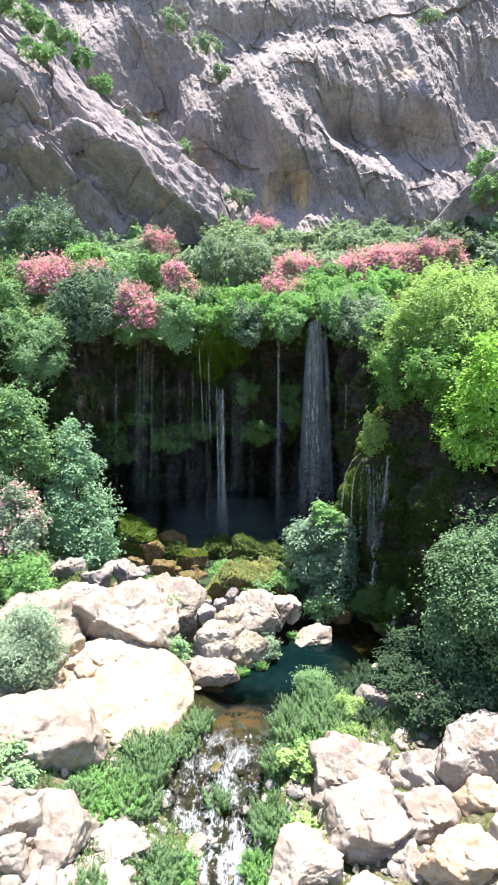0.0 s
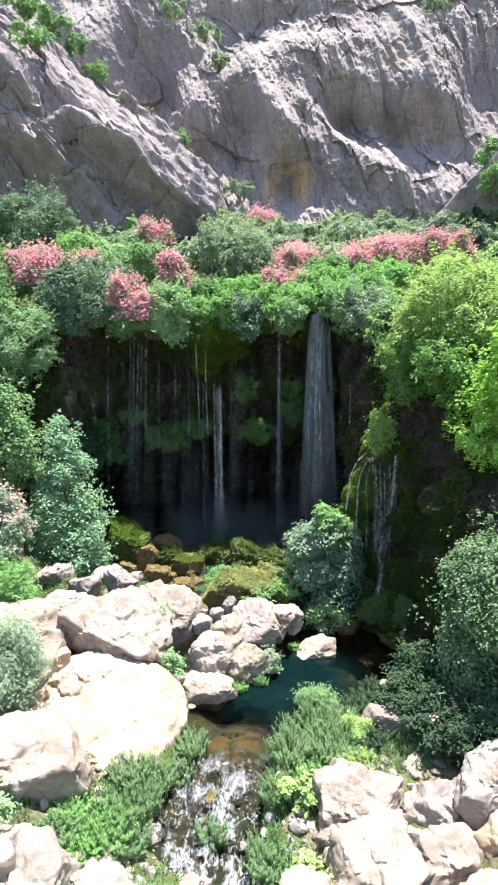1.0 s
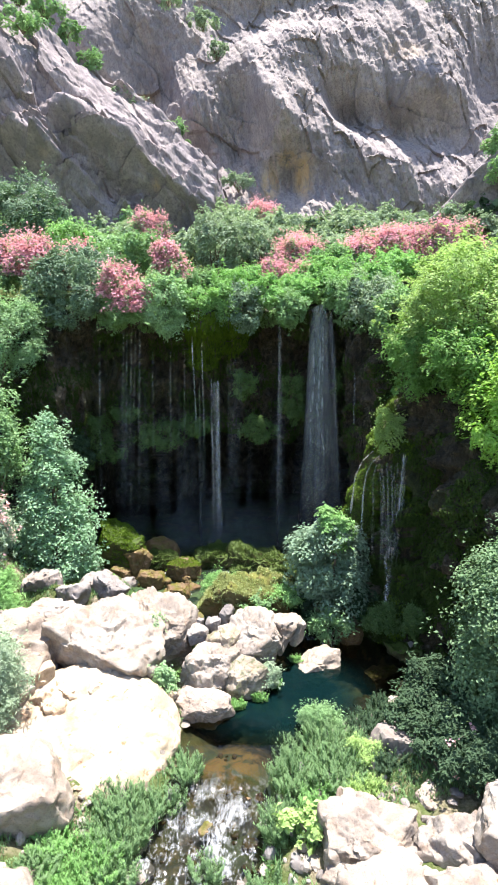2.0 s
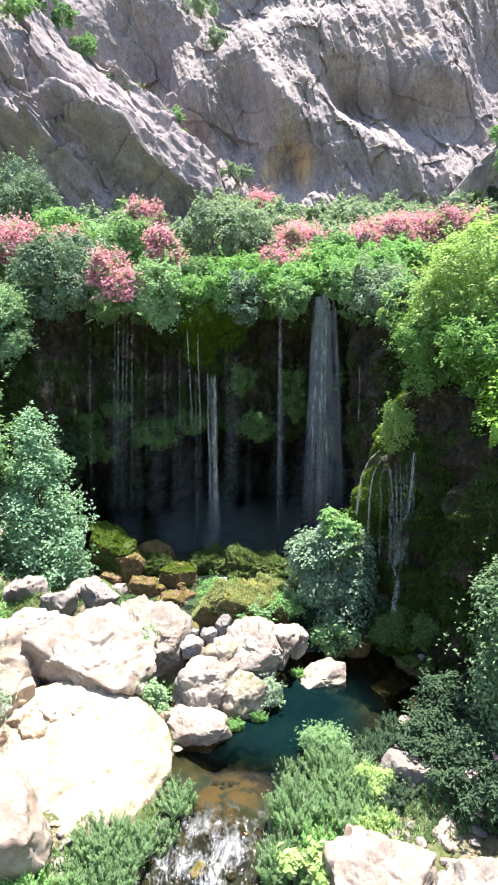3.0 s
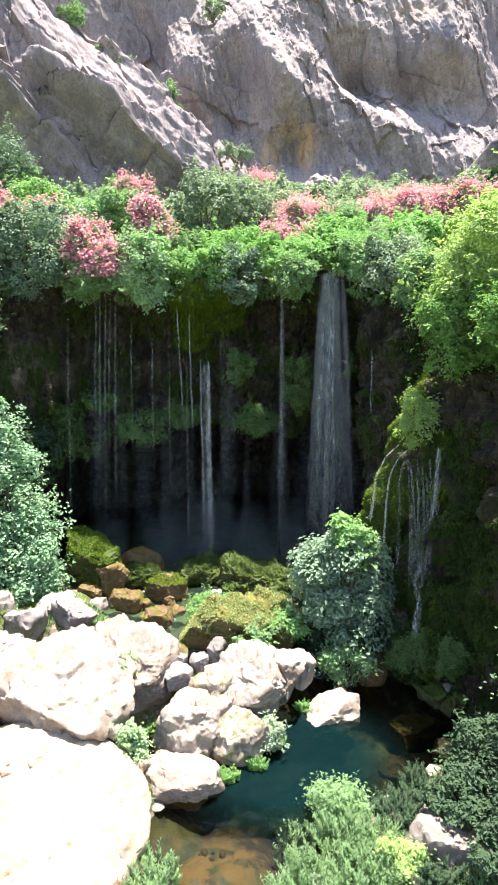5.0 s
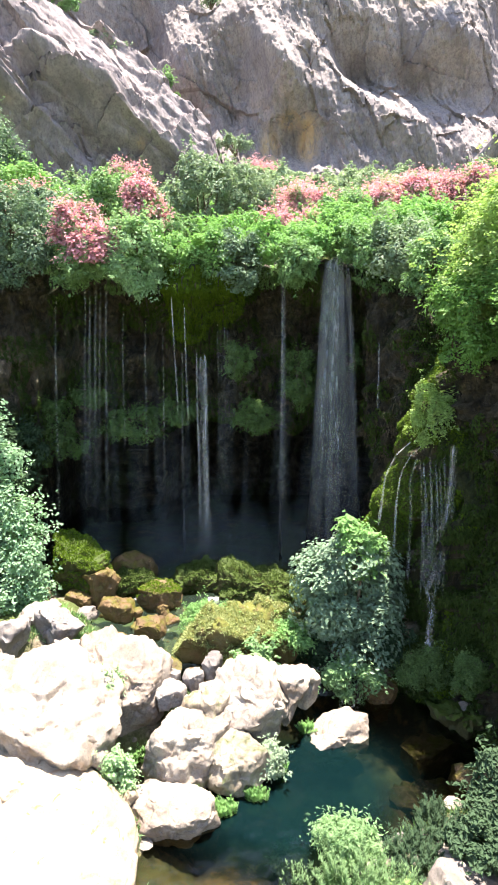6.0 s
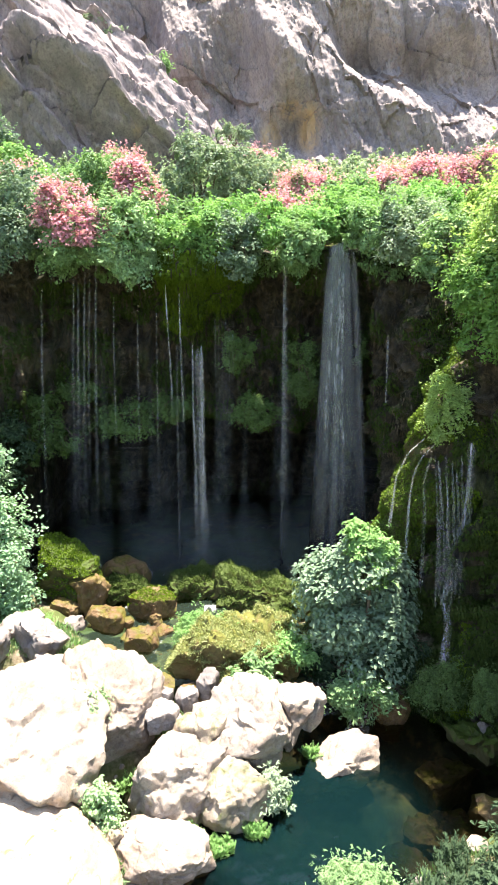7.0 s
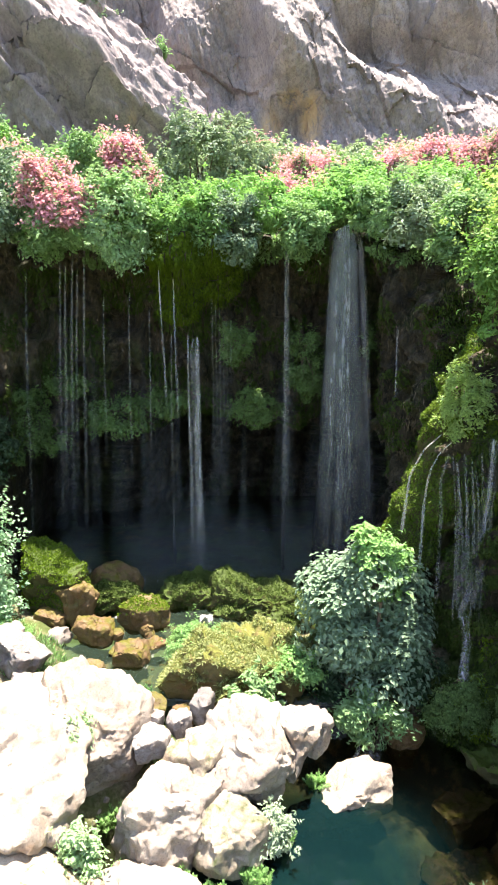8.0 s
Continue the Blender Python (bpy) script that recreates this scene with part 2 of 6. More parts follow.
def tufa_material():
    n = Nodes("wet_tufa_toned_for_shade")
    big = n.noise(0.5, 5, 0.6, (1, 1, 0.55), warp=0.5)
    drip = n.noise(2.2, 7, 0.72, (1, 1, 0.3))
    tuft = n.noise(4.5, 6, 0.72, (1, 1, 0.6), warp=0.6)
    fine = n.noise(11, 6, 0.7)
    # near-black base: wet tufa, plus the shade of a canopy that isn't built
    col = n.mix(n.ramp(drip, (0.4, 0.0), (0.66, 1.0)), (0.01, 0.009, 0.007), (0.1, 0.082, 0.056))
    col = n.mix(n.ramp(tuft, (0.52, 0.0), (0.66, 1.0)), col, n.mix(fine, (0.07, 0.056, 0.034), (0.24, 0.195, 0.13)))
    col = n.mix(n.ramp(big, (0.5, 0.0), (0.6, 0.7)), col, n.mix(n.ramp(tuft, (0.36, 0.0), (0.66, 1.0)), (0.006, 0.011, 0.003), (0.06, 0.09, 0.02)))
    dry = n.math("MULTIPLY", n.ramp(n.blob((-9.2, 32, 8.2), (2.6, 4, 2.0)), (0.0, 0.0), (0.5, 1.0)), n.ramp(drip, (0.42, 0.0), (0.56, 0.9)))
    col = n.mix(dry, col, n.mix(fine, (0.12, 0.09, 0.06), (0.42, 0.32, 0.22)))
    wet = n.ramp(n.noise(1.3, 4, 0.6), (0.4, 0.35), (0.6, 0.85))
    return n.done(col, wet, n.bump(tuft, 1.0, 0.25, n.bump(fine, 0.9, 0.06)), 0.3)


shade_dark_tufa = tufa_material()


def ground_material():
    n = Nodes("stony_earth")
    big = n.noise(0.5, 6, 0.65)
    fine = n.noise(7, 7, 0.7)
    col = n.mix(n.ramp(fine, (0.36, 0.0), (0.66, 1.0)), (0.11, 0.088, 0.055), (0.34, 0.29, 0.215))
    col = n.mix(n.ramp(big, (0.40, 0.0), (0.54, 0.85)), col, n.mix(fine, (0.03, 0.055, 0.012), (0.11, 0.16, 0.04)))
    return n.done(col, 0.95, n.bump(fine, 0.9, 0.12), 0.15)


stony_earth = ground_material()


def scrub_material():
    n = Nodes("scrubby_earth")
    fine = n.noise(5, 7, 0.7)
    col = n.mix(n.ramp(fine, (0.4, 0.0), (0.7, 1.0)), (0.03, 0.045, 0.012), (0.11, 0.13, 0.05))
    return n.done(col, 0.95, n.bump(fine, 0.9, 0.2), 0.1)


scrubby_earth = scrub_material()


def bed_material():
    n = Nodes("stream_bed")
    big = n.noise(0.6, 5, 0.65)
    d = n.noise(2.4, 6, 0.7, warp=0.2)
    col = n.mix(n.ramp(d, (0.5, 0.0), (0.66, 1.0)), (0.07, 0.065, 0.045), (0.32, 0.18, 0.085))
    col = n.mix(n.ramp(big, (0.42, 0.0), (0.58, 0.85)), col, (0.12, 0.155, 0.075))
    ochre = n.math("MULTIPLY", n.ramp(n.blob((-0.5, 18.2, -1.6), (1.9, 1.5, 3)), (0.0, 0.0), (0.4, 1.0)), n.ramp(n.noise(1.7, 5, 0.6, warp=0.8), (0.42, 0.0), (0.56, 0.9)))
    col = n.mix(ochre, col, n.mix(n.noise(3.0, 4, 0.6), (0.4, 0.16, 0.05), (0.36, 0.3, 0.1)))
    return n.done(col, 0.8, n.bump(d, 0.8, 0.1), 0.3)


stream_bed = bed_material()


def leaf_material(name, dark, light, glow=0.35, rough=0.5):
    n = Nodes(name)
    dark = tuple(0.45 * a + 0.22 * b for a, b in zip(dark, light))
    shade = n.mix(n.random(True), dark, light)
    shade = n.mix(n.ramp(n.noise(0.9, 4, 0.6), (0.35, 0.0), (0.65, 0.55)), shade, tuple(0.6 * a + 0.4 * b for a, b in zip(dark, light)))
    shade = n.mix(n.ramp(n.random(), (0.0, 0.0), (1.0, 0.35)), shade, light)
    n.done(shade, rough + 0.05, None, 0.3)
    t = n.tree.nodes.new("ShaderNodeBsdfTranslucent")
    n.link(n.mix(1.0, shade, (1.0, 1.1, 0.72), "MULTIPLY"), t.inputs["Color"])
    m = n.tree.nodes.new("ShaderNodeMixShader")
    m.inputs[0].default_value = glow
    n.link(n.bsdf.outputs[0], m.inputs[1])
    n.link(t.outputs[0], m.inputs[2])
    n.link(m.outputs[0], n.out.inputs["Surface"])
    return n.mat


fresh_leaf = leaf_material("fresh_green_leaf", (0.11, 0.25, 0.06), (0.33, 0.58, 0.22), 0.4)
light_leaf = leaf_material("yellow_green_leaf", (0.20, 0.32, 0.09), (0.50, 0.68, 0.27), 0.42)
mid_leaf = leaf_material("mid_green_leaf", (0.085, 0.185, 0.065), (0.30, 0.49, 0.23), 0.34)
scrub_leaf = leaf_material("dull_scrub_leaf", (0.16, 0.23, 0.14), (0.41, 0.52, 0.35), 0.34)
vivid_leaf = leaf_material("vivid_green_leaf", (0.19, 0.36, 0.05), (0.43, 0.7, 0.17), 0.45)
# green lowered so that the leaf colour itself carries shade
shade_toned_leaf = leaf_material("shade_toned_green_leaf", (0.024, 0.058, 0.03), (0.085, 0.15, 0.08), 0.3, 0.75)
grey_leaf = leaf_material("grey_green_leaf", (0.15, 0.225, 0.15), (0.38, 0.49, 0.34), 0.28)
fig_leaf = leaf_material("blue_green_leaf", (0.055, 0.11, 0.065), (0.25, 0.37, 0.25), 0.28, 0.42)
pale_leaf = leaf_material("pale_green_leaf", (0.14, 0.26, 0.12), (0.41, 0.61, 0.34), 0.36)
deep_leaf = leaf_material("deep_green_leaf", (0.05, 0.14, 0.035), (0.22, 0.42, 0.12), 0.4)
shade_fern = leaf_material("shaded_fern_leaf", (0.06, 0.12, 0.04), (0.18, 0.3, 0.1), 0.35)
tree_leaf = leaf_material("sunlit_tree_leaf", (0.05, 0.12, 0.055), (0.24, 0.38, 0.2), 0.34)
poplar_leaf = leaf_material("poplar_leaf", (0.12, 0.25, 0.13), (0.39, 0.60, 0.40), 0.4)
herb_leaf = leaf_material("soft_herb_leaf", (0.08, 0.165, 0.065), (0.26, 0.41, 0.2), 0.38)
pink_petal = leaf_material("pink_oleander_petal", (0.70, 0.26, 0.40), (0.86, 0.48, 0.60), 0.38, 0.7)
pale_petal = leaf_material("pale_oleander_petal", (0.62, 0.28, 0.34), (0.85, 0.55, 0.58), 0.3, 0.6)
dry_turf = leaf_material("dry_turf_blade", (0.17, 0.23, 0.07), (0.42, 0.46, 0.21), 0.35, 0.7)
# moss green lowered as well, to carry the side wall's shade
moss_leaf = leaf_material("hanging_moss", (0.03, 0.06, 0.012), (0.08, 0.13, 0.025), 0.3, 0.7)
dome_moss = leaf_material("wet_dome_moss", (0.05, 0.105, 0.01), (0.17, 0.27, 0.03), 0.3, 0.6)
bright_moss = leaf_material("bright_moss", (0.05, 0.115, 0.008), (0.17, 0.27, 0.022), 0.35, 0.8)


def bark_material():
    n = Nodes("grey_brown_bark")
    g = n.noise(6, 6, 0.7, (1, 1, 0.25))
    return n.done(n.mix(g, (0.06, 0.045, 0.03), (0.22, 0.18, 0.13)), 0.9, n.bump(g, 0.8, 0.03))


bark = bark_material()


def clear_water(name, tint, wave=5.0, strength=0.12, foam=None, cloudy=0.0, body=(0.01, 0.06, 0.075)):
    n = Nodes(name)
    n.tree.nodes.remove(n.bsdf)
    w = n.noise(wave, 4, 0.55, (1, 0.7, 1))
    nor = n.bump(w, strength, 0.08)
    clear = n.tree.nodes.new("ShaderNodeBsdfTransparent")
    clear.inputs["Color"].default_value = (*tint, 1)
    gloss = n.tree.nodes.new("ShaderNodeBsdfGlossy")
    gloss.inputs["Roughness"].default_value = 0.05
    n.link(nor, gloss.inputs["Normal"])
    fres = n.tree.nodes.new("ShaderNodeFresnel")
    fres.inputs["IOR"].default_value = 1.33
    n.link(nor, fres.inputs["Normal"])
    m = n.tree.nodes.new("ShaderNodeMixShader")
    n.link(fres.outputs[0], m.inputs[0])
    n.link(clear.outputs[0], m.inputs[1])
    n.link(gloss.outputs[0], m.inputs[2])
    if cloudy:
        murk = n.tree.nodes.new("ShaderNodeBsdfDiffuse")
        murk.inputs["Color"].default_value = (*body, 1)
        m1 = n.tree.nodes.new("ShaderNodeMixShader")
        m1.inputs[0].default_value = cloudy
        n.link(clear.outputs[0], m1.inputs[1])
        n.link(murk.outputs[0], m1.inputs[2])
        n.link(m1.outputs[0], m.inputs[1])
    last = m.outputs[0]
    if foam:
        lo, hi, amount = foam
        f1 = n.noise(2.2, 6, 0.68, (1.25, 0.5, 1), warp=1.2)
        f2 = n.noise(0.55, 3, 0.5)
        f = n.math("ADD", f1, n.math("MULTIPLY", n.math("SUBTRACT", f2, 0.5), 0.5))
        for centre, size, gain in (((-2.0, 31.5, -0.3), (2.2, 0.9, 2), 0.45), ((3.7, 31.6, -0.3), (2.4, 1.2, 2), 0.45), ((-0.9, 28.9, -0.3), (1.3, 0.6, 2), 0.3), ((-3.9, 28.8, -0.3), (1.0, 0.4, 2), 0.3)):
            f = n.math("ADD", f, n.math("MULTIPLY", n.blob(centre, size), gain))
        white = n.tree.nodes.new("ShaderNodeBsdfDiffuse")
        white.inputs["Color"].default_value = (0.86, 0.88, 0.9, 1)
        n.link(n.bump(f1, 0.7, 0.1), white.inputs["Normal"])
        m2 = n.tree.nodes.new("ShaderNodeMixShader")
        n.link(n.ramp(f, (lo, 0.0), (hi, amount)), m2.inputs[0])
        n.link(last, m2.inputs[1])
        n.link(white.outputs[0], m2.inputs[2])
        last = m2.outputs[0]
    n.link(last, n.out.inputs["Surface"])
    return n.mat


upper_water = clear_water("shallow_green_water", (0.62, 0.72, 0.6), 5.0, 0.35, (0.66, 0.86, 0.5), cloudy=0.14, body=(0.08, 0.13, 0.1))


def stream_material():
    """Deep teal in the pool, clear and brown at its outflow, white where it runs down the stones."""
    n = Nodes("stream_water")
    n.tree.nodes.remove(n.bsdf)
    w = n.noise(4.0, 4, 0.55, (1, 0.6, 1))
    sep = n.tree.nodes.new("ShaderNodeSeparateXYZ")
    n.link(n.geo.outputs["Position"], sep.inputs[0])
    wild = n.tree.nodes.new("ShaderNodeMapRange")
    n.link(sep.outputs["Y"], wild.inputs[0])
    for k, v in enumerate((17.8, 15.2, 0.0, 1.0)):
        wild.inputs[1 + k].default_value = v
    nor = n.bump(w, 0.2, 0.08)
    clear = n.tree.nodes.new("ShaderNodeBsdfTransparent")
    deep = n.ramp(n.blob((1.3, 21.0, -1.2), (3.9, 3.0, 5)), (0.0, 0.0), (0.25, 1.0))
    n.link(n.mix(deep, (0.40, 0.41, 0.37), (0.07, 0.125, 0.125)), clear.inputs["Color"])
    murk = n.tree.nodes.new("ShaderNodeBsdfDiffuse")
    murk.inputs["Color"].default_value = (0.008, 0.042, 0.048, 1)
    m1 = n.tree.nodes.new("ShaderNodeMixShader")
    n.link(n.math("MULTIPLY", deep, 0.2), m1.inputs[0])
    n.link(clear.outputs[0], m1.inputs[1])
    n.link(murk.outputs[0], m1.inputs[2])
    gloss = n.tree.nodes.new("ShaderNodeBsdfGlossy")
    gloss.inputs["Roughness"].default_value = 0.06
    n.link(nor, gloss.inputs["Normal"])
    fres = n.tree.nodes.new("ShaderNodeFresnel")
    fres.inputs["IOR"].default_value = 1.33
    n.link(nor, fres.inputs["Normal"])
    m = n.tree.nodes.new("ShaderNodeMixShader")
    n.link(fres.outputs[0], m.inputs[0])
    n.link(m1.outputs[0], m.inputs[1])
    n.link(gloss.outputs[0], m.inputs[2])
    fine = n.noise(2.3, 7, 0.66, (0.85, 0.95, 1), warp=2.2)
    wide = n.noise(1.1, 4, 0.6, (1.2, 0.6, 1), warp=1.2)
    lines = n.noise(5.5, 5, 0.6, (1.5, 0.45, 1), warp=1.4)
    f = n.math("ADD", n.math("ADD", n.math("MULTIPLY", fine, 0.3), n.math("MULTIPLY", lines, 0.28)), n.math("MULTIPLY", wide, 0.42))
    foam = n.math("MULTIPLY", n.ramp(f, (0.486, 0.0), (0.555, 0.34), (0.66, 0.9)), wild.outputs[0])
    white = n.tree.nodes.new("ShaderNodeBsdfDiffuse")
    white.inputs["Color"].default_value = (0.62, 0.65, 0.68, 1)
    n.link(n.bump(fine, 0.5, 0.08), white.inputs["Normal"])
    m2 = n.tree.nodes.new("ShaderNodeMixShader")
    n.link(foam, m2.inputs[0])
    n.link(m.outputs[0], m2.inputs[1])
    n.link(white.outputs[0], m2.inputs[2])
    n.link(m2.outputs[0], n.out.inputs["Surface"])
    return n.mat


stream_water = stream_material()


def falling_water(name, density, lo=0.36, hi=0.66, fade_in=False, foot=0.15, tint=(0.86, 0.87, 0.88)):
    """Streaky water; the mesh's own map tells how thick the strand is (u) and how far it has fallen (v)."""
    n = Nodes(name)
    n.tree.nodes.remove(n.bsdf)
    s = n.noise(10, 6, 0.68, (1.4, 1.4, 0.09))
    s2 = n.noise(2.4, 4, 0.6, (1, 1, 0.35))
    a = n.math("MULTIPLY", n.ramp(s, (lo, 0.1), (hi, 1.0)), n.ramp(s2, (0.3, 0.45), (0.6, 1.0)))
    uv = n.tree.nodes.new("ShaderNodeSeparateXYZ")
    n.link(n.coord.outputs["UV"], uv.inputs[0])
    thick = n.ramp(uv.outputs["X"], (0.0, 0.0), (0.55, 0.55), (1.0, 1.0))
    fallen = n.ramp(uv.outputs["Y"], (0.0, 0.0 if fade_in else 1.0), (0.5, 0.75), (0.85, 0.75 if foot > 0.5 else 0.4), (1.0, foot))
    a = n.math("MULTIPLY", n.math("MULTIPLY", a, thick), n.math("MULTIPLY", fallen, density))
    clear = n.tree.nodes.new("ShaderNodeBsdfTransparent")
    white = n.tree.nodes.new("ShaderNodeBsdfDiffuse")
    white.inputs["Color"].default_value = (*tint, 1)
    lit_through = n.tree.nodes.new("ShaderNodeBsdfTranslucent")
    lit_through.inputs["Color"].default_value = (*tint, 1)
    m0 = n.tree.nodes.new("ShaderNodeMixShader")
    m0.inputs[0].default_value = 0.45
    n.link(white.outputs[0], m0.inputs[1])
    n.link(lit_through.outputs[0], m0.inputs[2])
    m = n.tree.nodes.new("ShaderNodeMixShader")
    n.link(a, m.inputs[0])
    n.link(clear.outputs[0], m.inputs[1])
    n.link(m0.outputs[0], m.inputs[2])
    n.link(m.outputs[0], n.out.inputs["Surface"])
    return n.mat


fall_dense = falling_water("dense_falling_water", 0.6, 0.32, 0.7)
fall_thin = falling_water("thin_falling_water", 0.2, 0.3, 0.7)
# veil and foot spray: the skylight's blue is put into their tint
fall_veil = falling_water("falling_spray_veil", 0.065, 0.26, 0.74, True, tint=(0.78, 0.87, 0.93))
fall_sheet = falling_water("soft_falling_sheet", 0.26, 0.24, 0.72, tint=(0.76, 0.88, 0.9))
foot_spray = falling_water("spray_at_the_foot", 0.085, 0.05, 0.7, True, 0.9, (0.72, 0.86, 0.95))

# ---- rock walls and ground ----
# the edge of the terrace in plan, with the height of its rim
RIM = [(-46, 12, 15), (-30, 20, 14.5), (-20, 24, 13.5), (-14.5, 27.5, 12.6), (-11.5, 30.2, 11.9), (-9, 32.0, 11.8), (-5, 33.0, 12.0), (0, 33.3, 12.1), (3.8, 33.2, 12.1),
       (5.8, 31.8, 11.4), (6.8, 29.5, 10.6), (7.4, 27.2, 9.4), (8.1, 24.5, 8.8), (8.4, 21.5, 7.2), (9.6, 19.0, 5.0), (13, 16.8, 4.2), (22, 13, 5), (46, 4, 9)]


def rim_samples(n):
    r = np.array(RIM, float)
    d = np.concatenate([[0], np.cumsum(np.linalg.norm(np.diff(r[:, :2], axis=0), axis=1))])
    # denser where the camera looks
    s = np.linspace(0, 1, n)
    mid0, mid1 = d[2], d[-3]
    dens = np.interp(s, [0, 0.06, 0.94, 1], [0, mid0, mid1, d[-1]])
    out = np.stack([np.interp(dens, d, r[:, k]) for k in range(3)], 1)
    ker = np.ones(9) / 9
    for k in range(3):
        out[:, k] = np.convolve(np.pad(out[:, k], 4, mode="edge"), ker, "valid")
    return out


def build_wall():
    nu, nv = 560, 230
    rim = rim_samples(nu)
    t = np.gradient(rim[:, :2], axis=0)
    t /= np.linalg.norm(t, axis=1)[:, None]
    inward = np.stack([-t[:, 1], t[:, 0]], 1)
    v = np.linspace(0, 1, nv)
    z = rim[:, 2][:, None] + 0.15 + (-3.2 - rim[:, 2] - 0.15)[:, None] * v[None]
    x = np.repeat(rim[:, 0][:, None], nv, 1)
    y = np.repeat(rim[:, 1][:, None], nv, 1)
    p = np.stack([x.ravel(), y.ravel(), z.ravel()], 1)
    xr, zr = p[:, 0], p[:, 2]
    n1 = fbm(p, 0.35, 4, 3)
    roof = 5.6 + 0.9 * fbm(p * (1, 1, 0), 0.45, 3, 8) - 0.9 * step(-5, -9, xr)
    inside = step(-9.4, -7.0, xr) * step(5.6, 4.3, xr)
    cave = inside * (8.5 * step(roof + 0.2, roof - 1.3, zr) * (0.62 + 0.38 * step(-4.5, -1.5, xr)))
    back = inside * 2.1 * step(11.9, 10.0, zr)                    # wall falls back under the lip
    bulge = 2.2 * bump_at(xr, zr, -2.2, 10.4, 1.2, 2.0) + 1.8 * bump_at(xr, zr, -0.6, 10.9, 0.8, 1.3) + 0.7 * bump_at(xr, zr, 2.6, 7.4, 0.9, 1.4) + 0.9 * bump_at(xr, zr, -6.2, 7.6, 2.2, 1.6)
    right = step(6.0, 7.2, xr)
    lean = right * (0.8 * step(5.0, -1.5, zr) - 1.4 * step(9.5, 7.0, zr) * step(2.0, 6.5, zr) * step(7.5, 6.2, xr) * 0)
    shelf = right * (0.7 * bump_at(rim_y(p), zr, 26.3, 2.3, 1.5, 1.3) + 0.9 * bump_at(rim_y(p), zr, 25.0, -0.2, 1.6, 1.2) + 0.7 * bump_at(rim_y(p), zr, 27.4, 5.2, 1.3, 1.9))
    ribs = fbm(p * (1, 1, 0.28), 1.5, 4, 21, True) * 0.32
    off = cave + back - bulge - lean - shelf - ribs * (1 - 0.5 * step(7, 20, np.abs(xr))) + 0.7 * n1 * (1 - inside * 0.4) - 0.3 * fbm(p * (1, 1, 0.6), 1.9, 4, 5, True)
    dist, own = cells(p * (1, 1, 0.6), 0.62, 25)
    dist2, own2 = cells(p * (1, 1, 0.5), 1.7, 28)
    off = off - (0.75 * right + 0.25) * ((0.75 - dist) * 0.8 + 0.9 * (own - 0.5)) - 0.3 * (0.6 - dist2) - 0.25 * (own2 - 0.5)
    off = off + 0.34 * facet(p * (1, 1, 0.75), 1.15, 33) + 0.16 * facet(p * (1, 1, 0.7), 2.6, 36)
    off = off + step(0.4, 0.0, rim[:, 2].repeat(nv) + 0.15 - zr) * 0.9
    p[:, :2] += off[:, None] * np.repeat(inward, nv, 0)
    me = make_mesh("gorge_wall", p, grid_faces(nu, nv)[:, ::-1])
    ob = part("wall_gorge", me, shade_dark_tufa)
    return tagged(ob, "wet tufa wall, its shade put into the colour, with a deep hollow behind the falls", "rock wall", kind="structure"), p.reshape(nu, nv, 3)


def rim_y(p):
    return p[:, 1]


wall_gorge, WALL = build_wall()


def wall_samples(density, rng, keep):
    """Random places on the wall, so many to the square metre, where keep(p, normal) holds, with outward normals."""
    a, b, c = WALL[:-1, :-1].reshape(-1, 3), WALL[1:, :-1].reshape(-1, 3), WALL[:-1, 1:].reshape(-1, 3)
    nrm = np.cross(c - a, b - a)
    area = np.linalg.norm(nrm, axis=1)
    m = nrm / (area[:, None] + 1e-9)
    mid = (b + c) / 2
    m = np.where((np.sum(m * (np.array([0.0, 15.0, 5.0]) - mid), axis=1) > 0)[:, None], m, -m)
    ok = keep(mid, m)
    a, b, c, m, area = a[ok], b[ok], c[ok], m[ok], area[ok]
    n = int(density * area.sum())
    k = rng.choice(len(a), n, p=area / area.sum())
    u, v = rng.random((2, n))[..., None]
    return a[k] + (b[k] - a[k]) * u + (c[k] - a[k]) * v, m[k]


def terrace_height(x, y, zr, yr):
    back = 12.3 + 0.29 * np.maximum(0, y - 33) + 0.08 * np.maximum(0, -x - 8) + 0.03 * np.maximum(0, x - 12)
    return zr + (back - zr) * step(0.0, 9.0, y - yr)


def build_terrace():
    nu, nv = 260, 120
    rim = rim_samples(nu)
    v = np.linspace(0, 1, nv) ** 1.4
    x = np.repeat(rim[:, 0][:, None], nv, 1)
    y = rim[:, 1][:, None] + 0.4 + (80 - rim[:, 1] - 0.4)[:, None] * v[None]
    p = np.stack([x.ravel(), y.ravel(), np.zeros(nu * nv)], 1)
    zr, yr = rim[:, 2].repeat(nv), rim[:, 1].repeat(nv)
    p[:, 2] = terrace_height(p[:, 0], p[:, 1], zr, yr) + 0.35 * fbm(p, 0.3, 4, 2) * step(0, 3, p[:, 1] - yr)
    return tagged(part("ground_terrace", make_mesh("terrace", p, grid_faces(nu, nv)), scrubby_earth), "scrubby terrace above the falls at the cliff foot", "ground", kind="structure")


build_terrace()


def stream_x(y):
    return np.interp(y, [4, 10, 12.5, 14.5, 15.5, 17.3, 19.5, 21.5, 24, 26, 30, 34, 42], [-0.9, -0.7, -0.5, -0.9, -1.1, -0.7, 0.8, 2.1, 2.6, -1.9, -2.2, -1.2, -1.0])


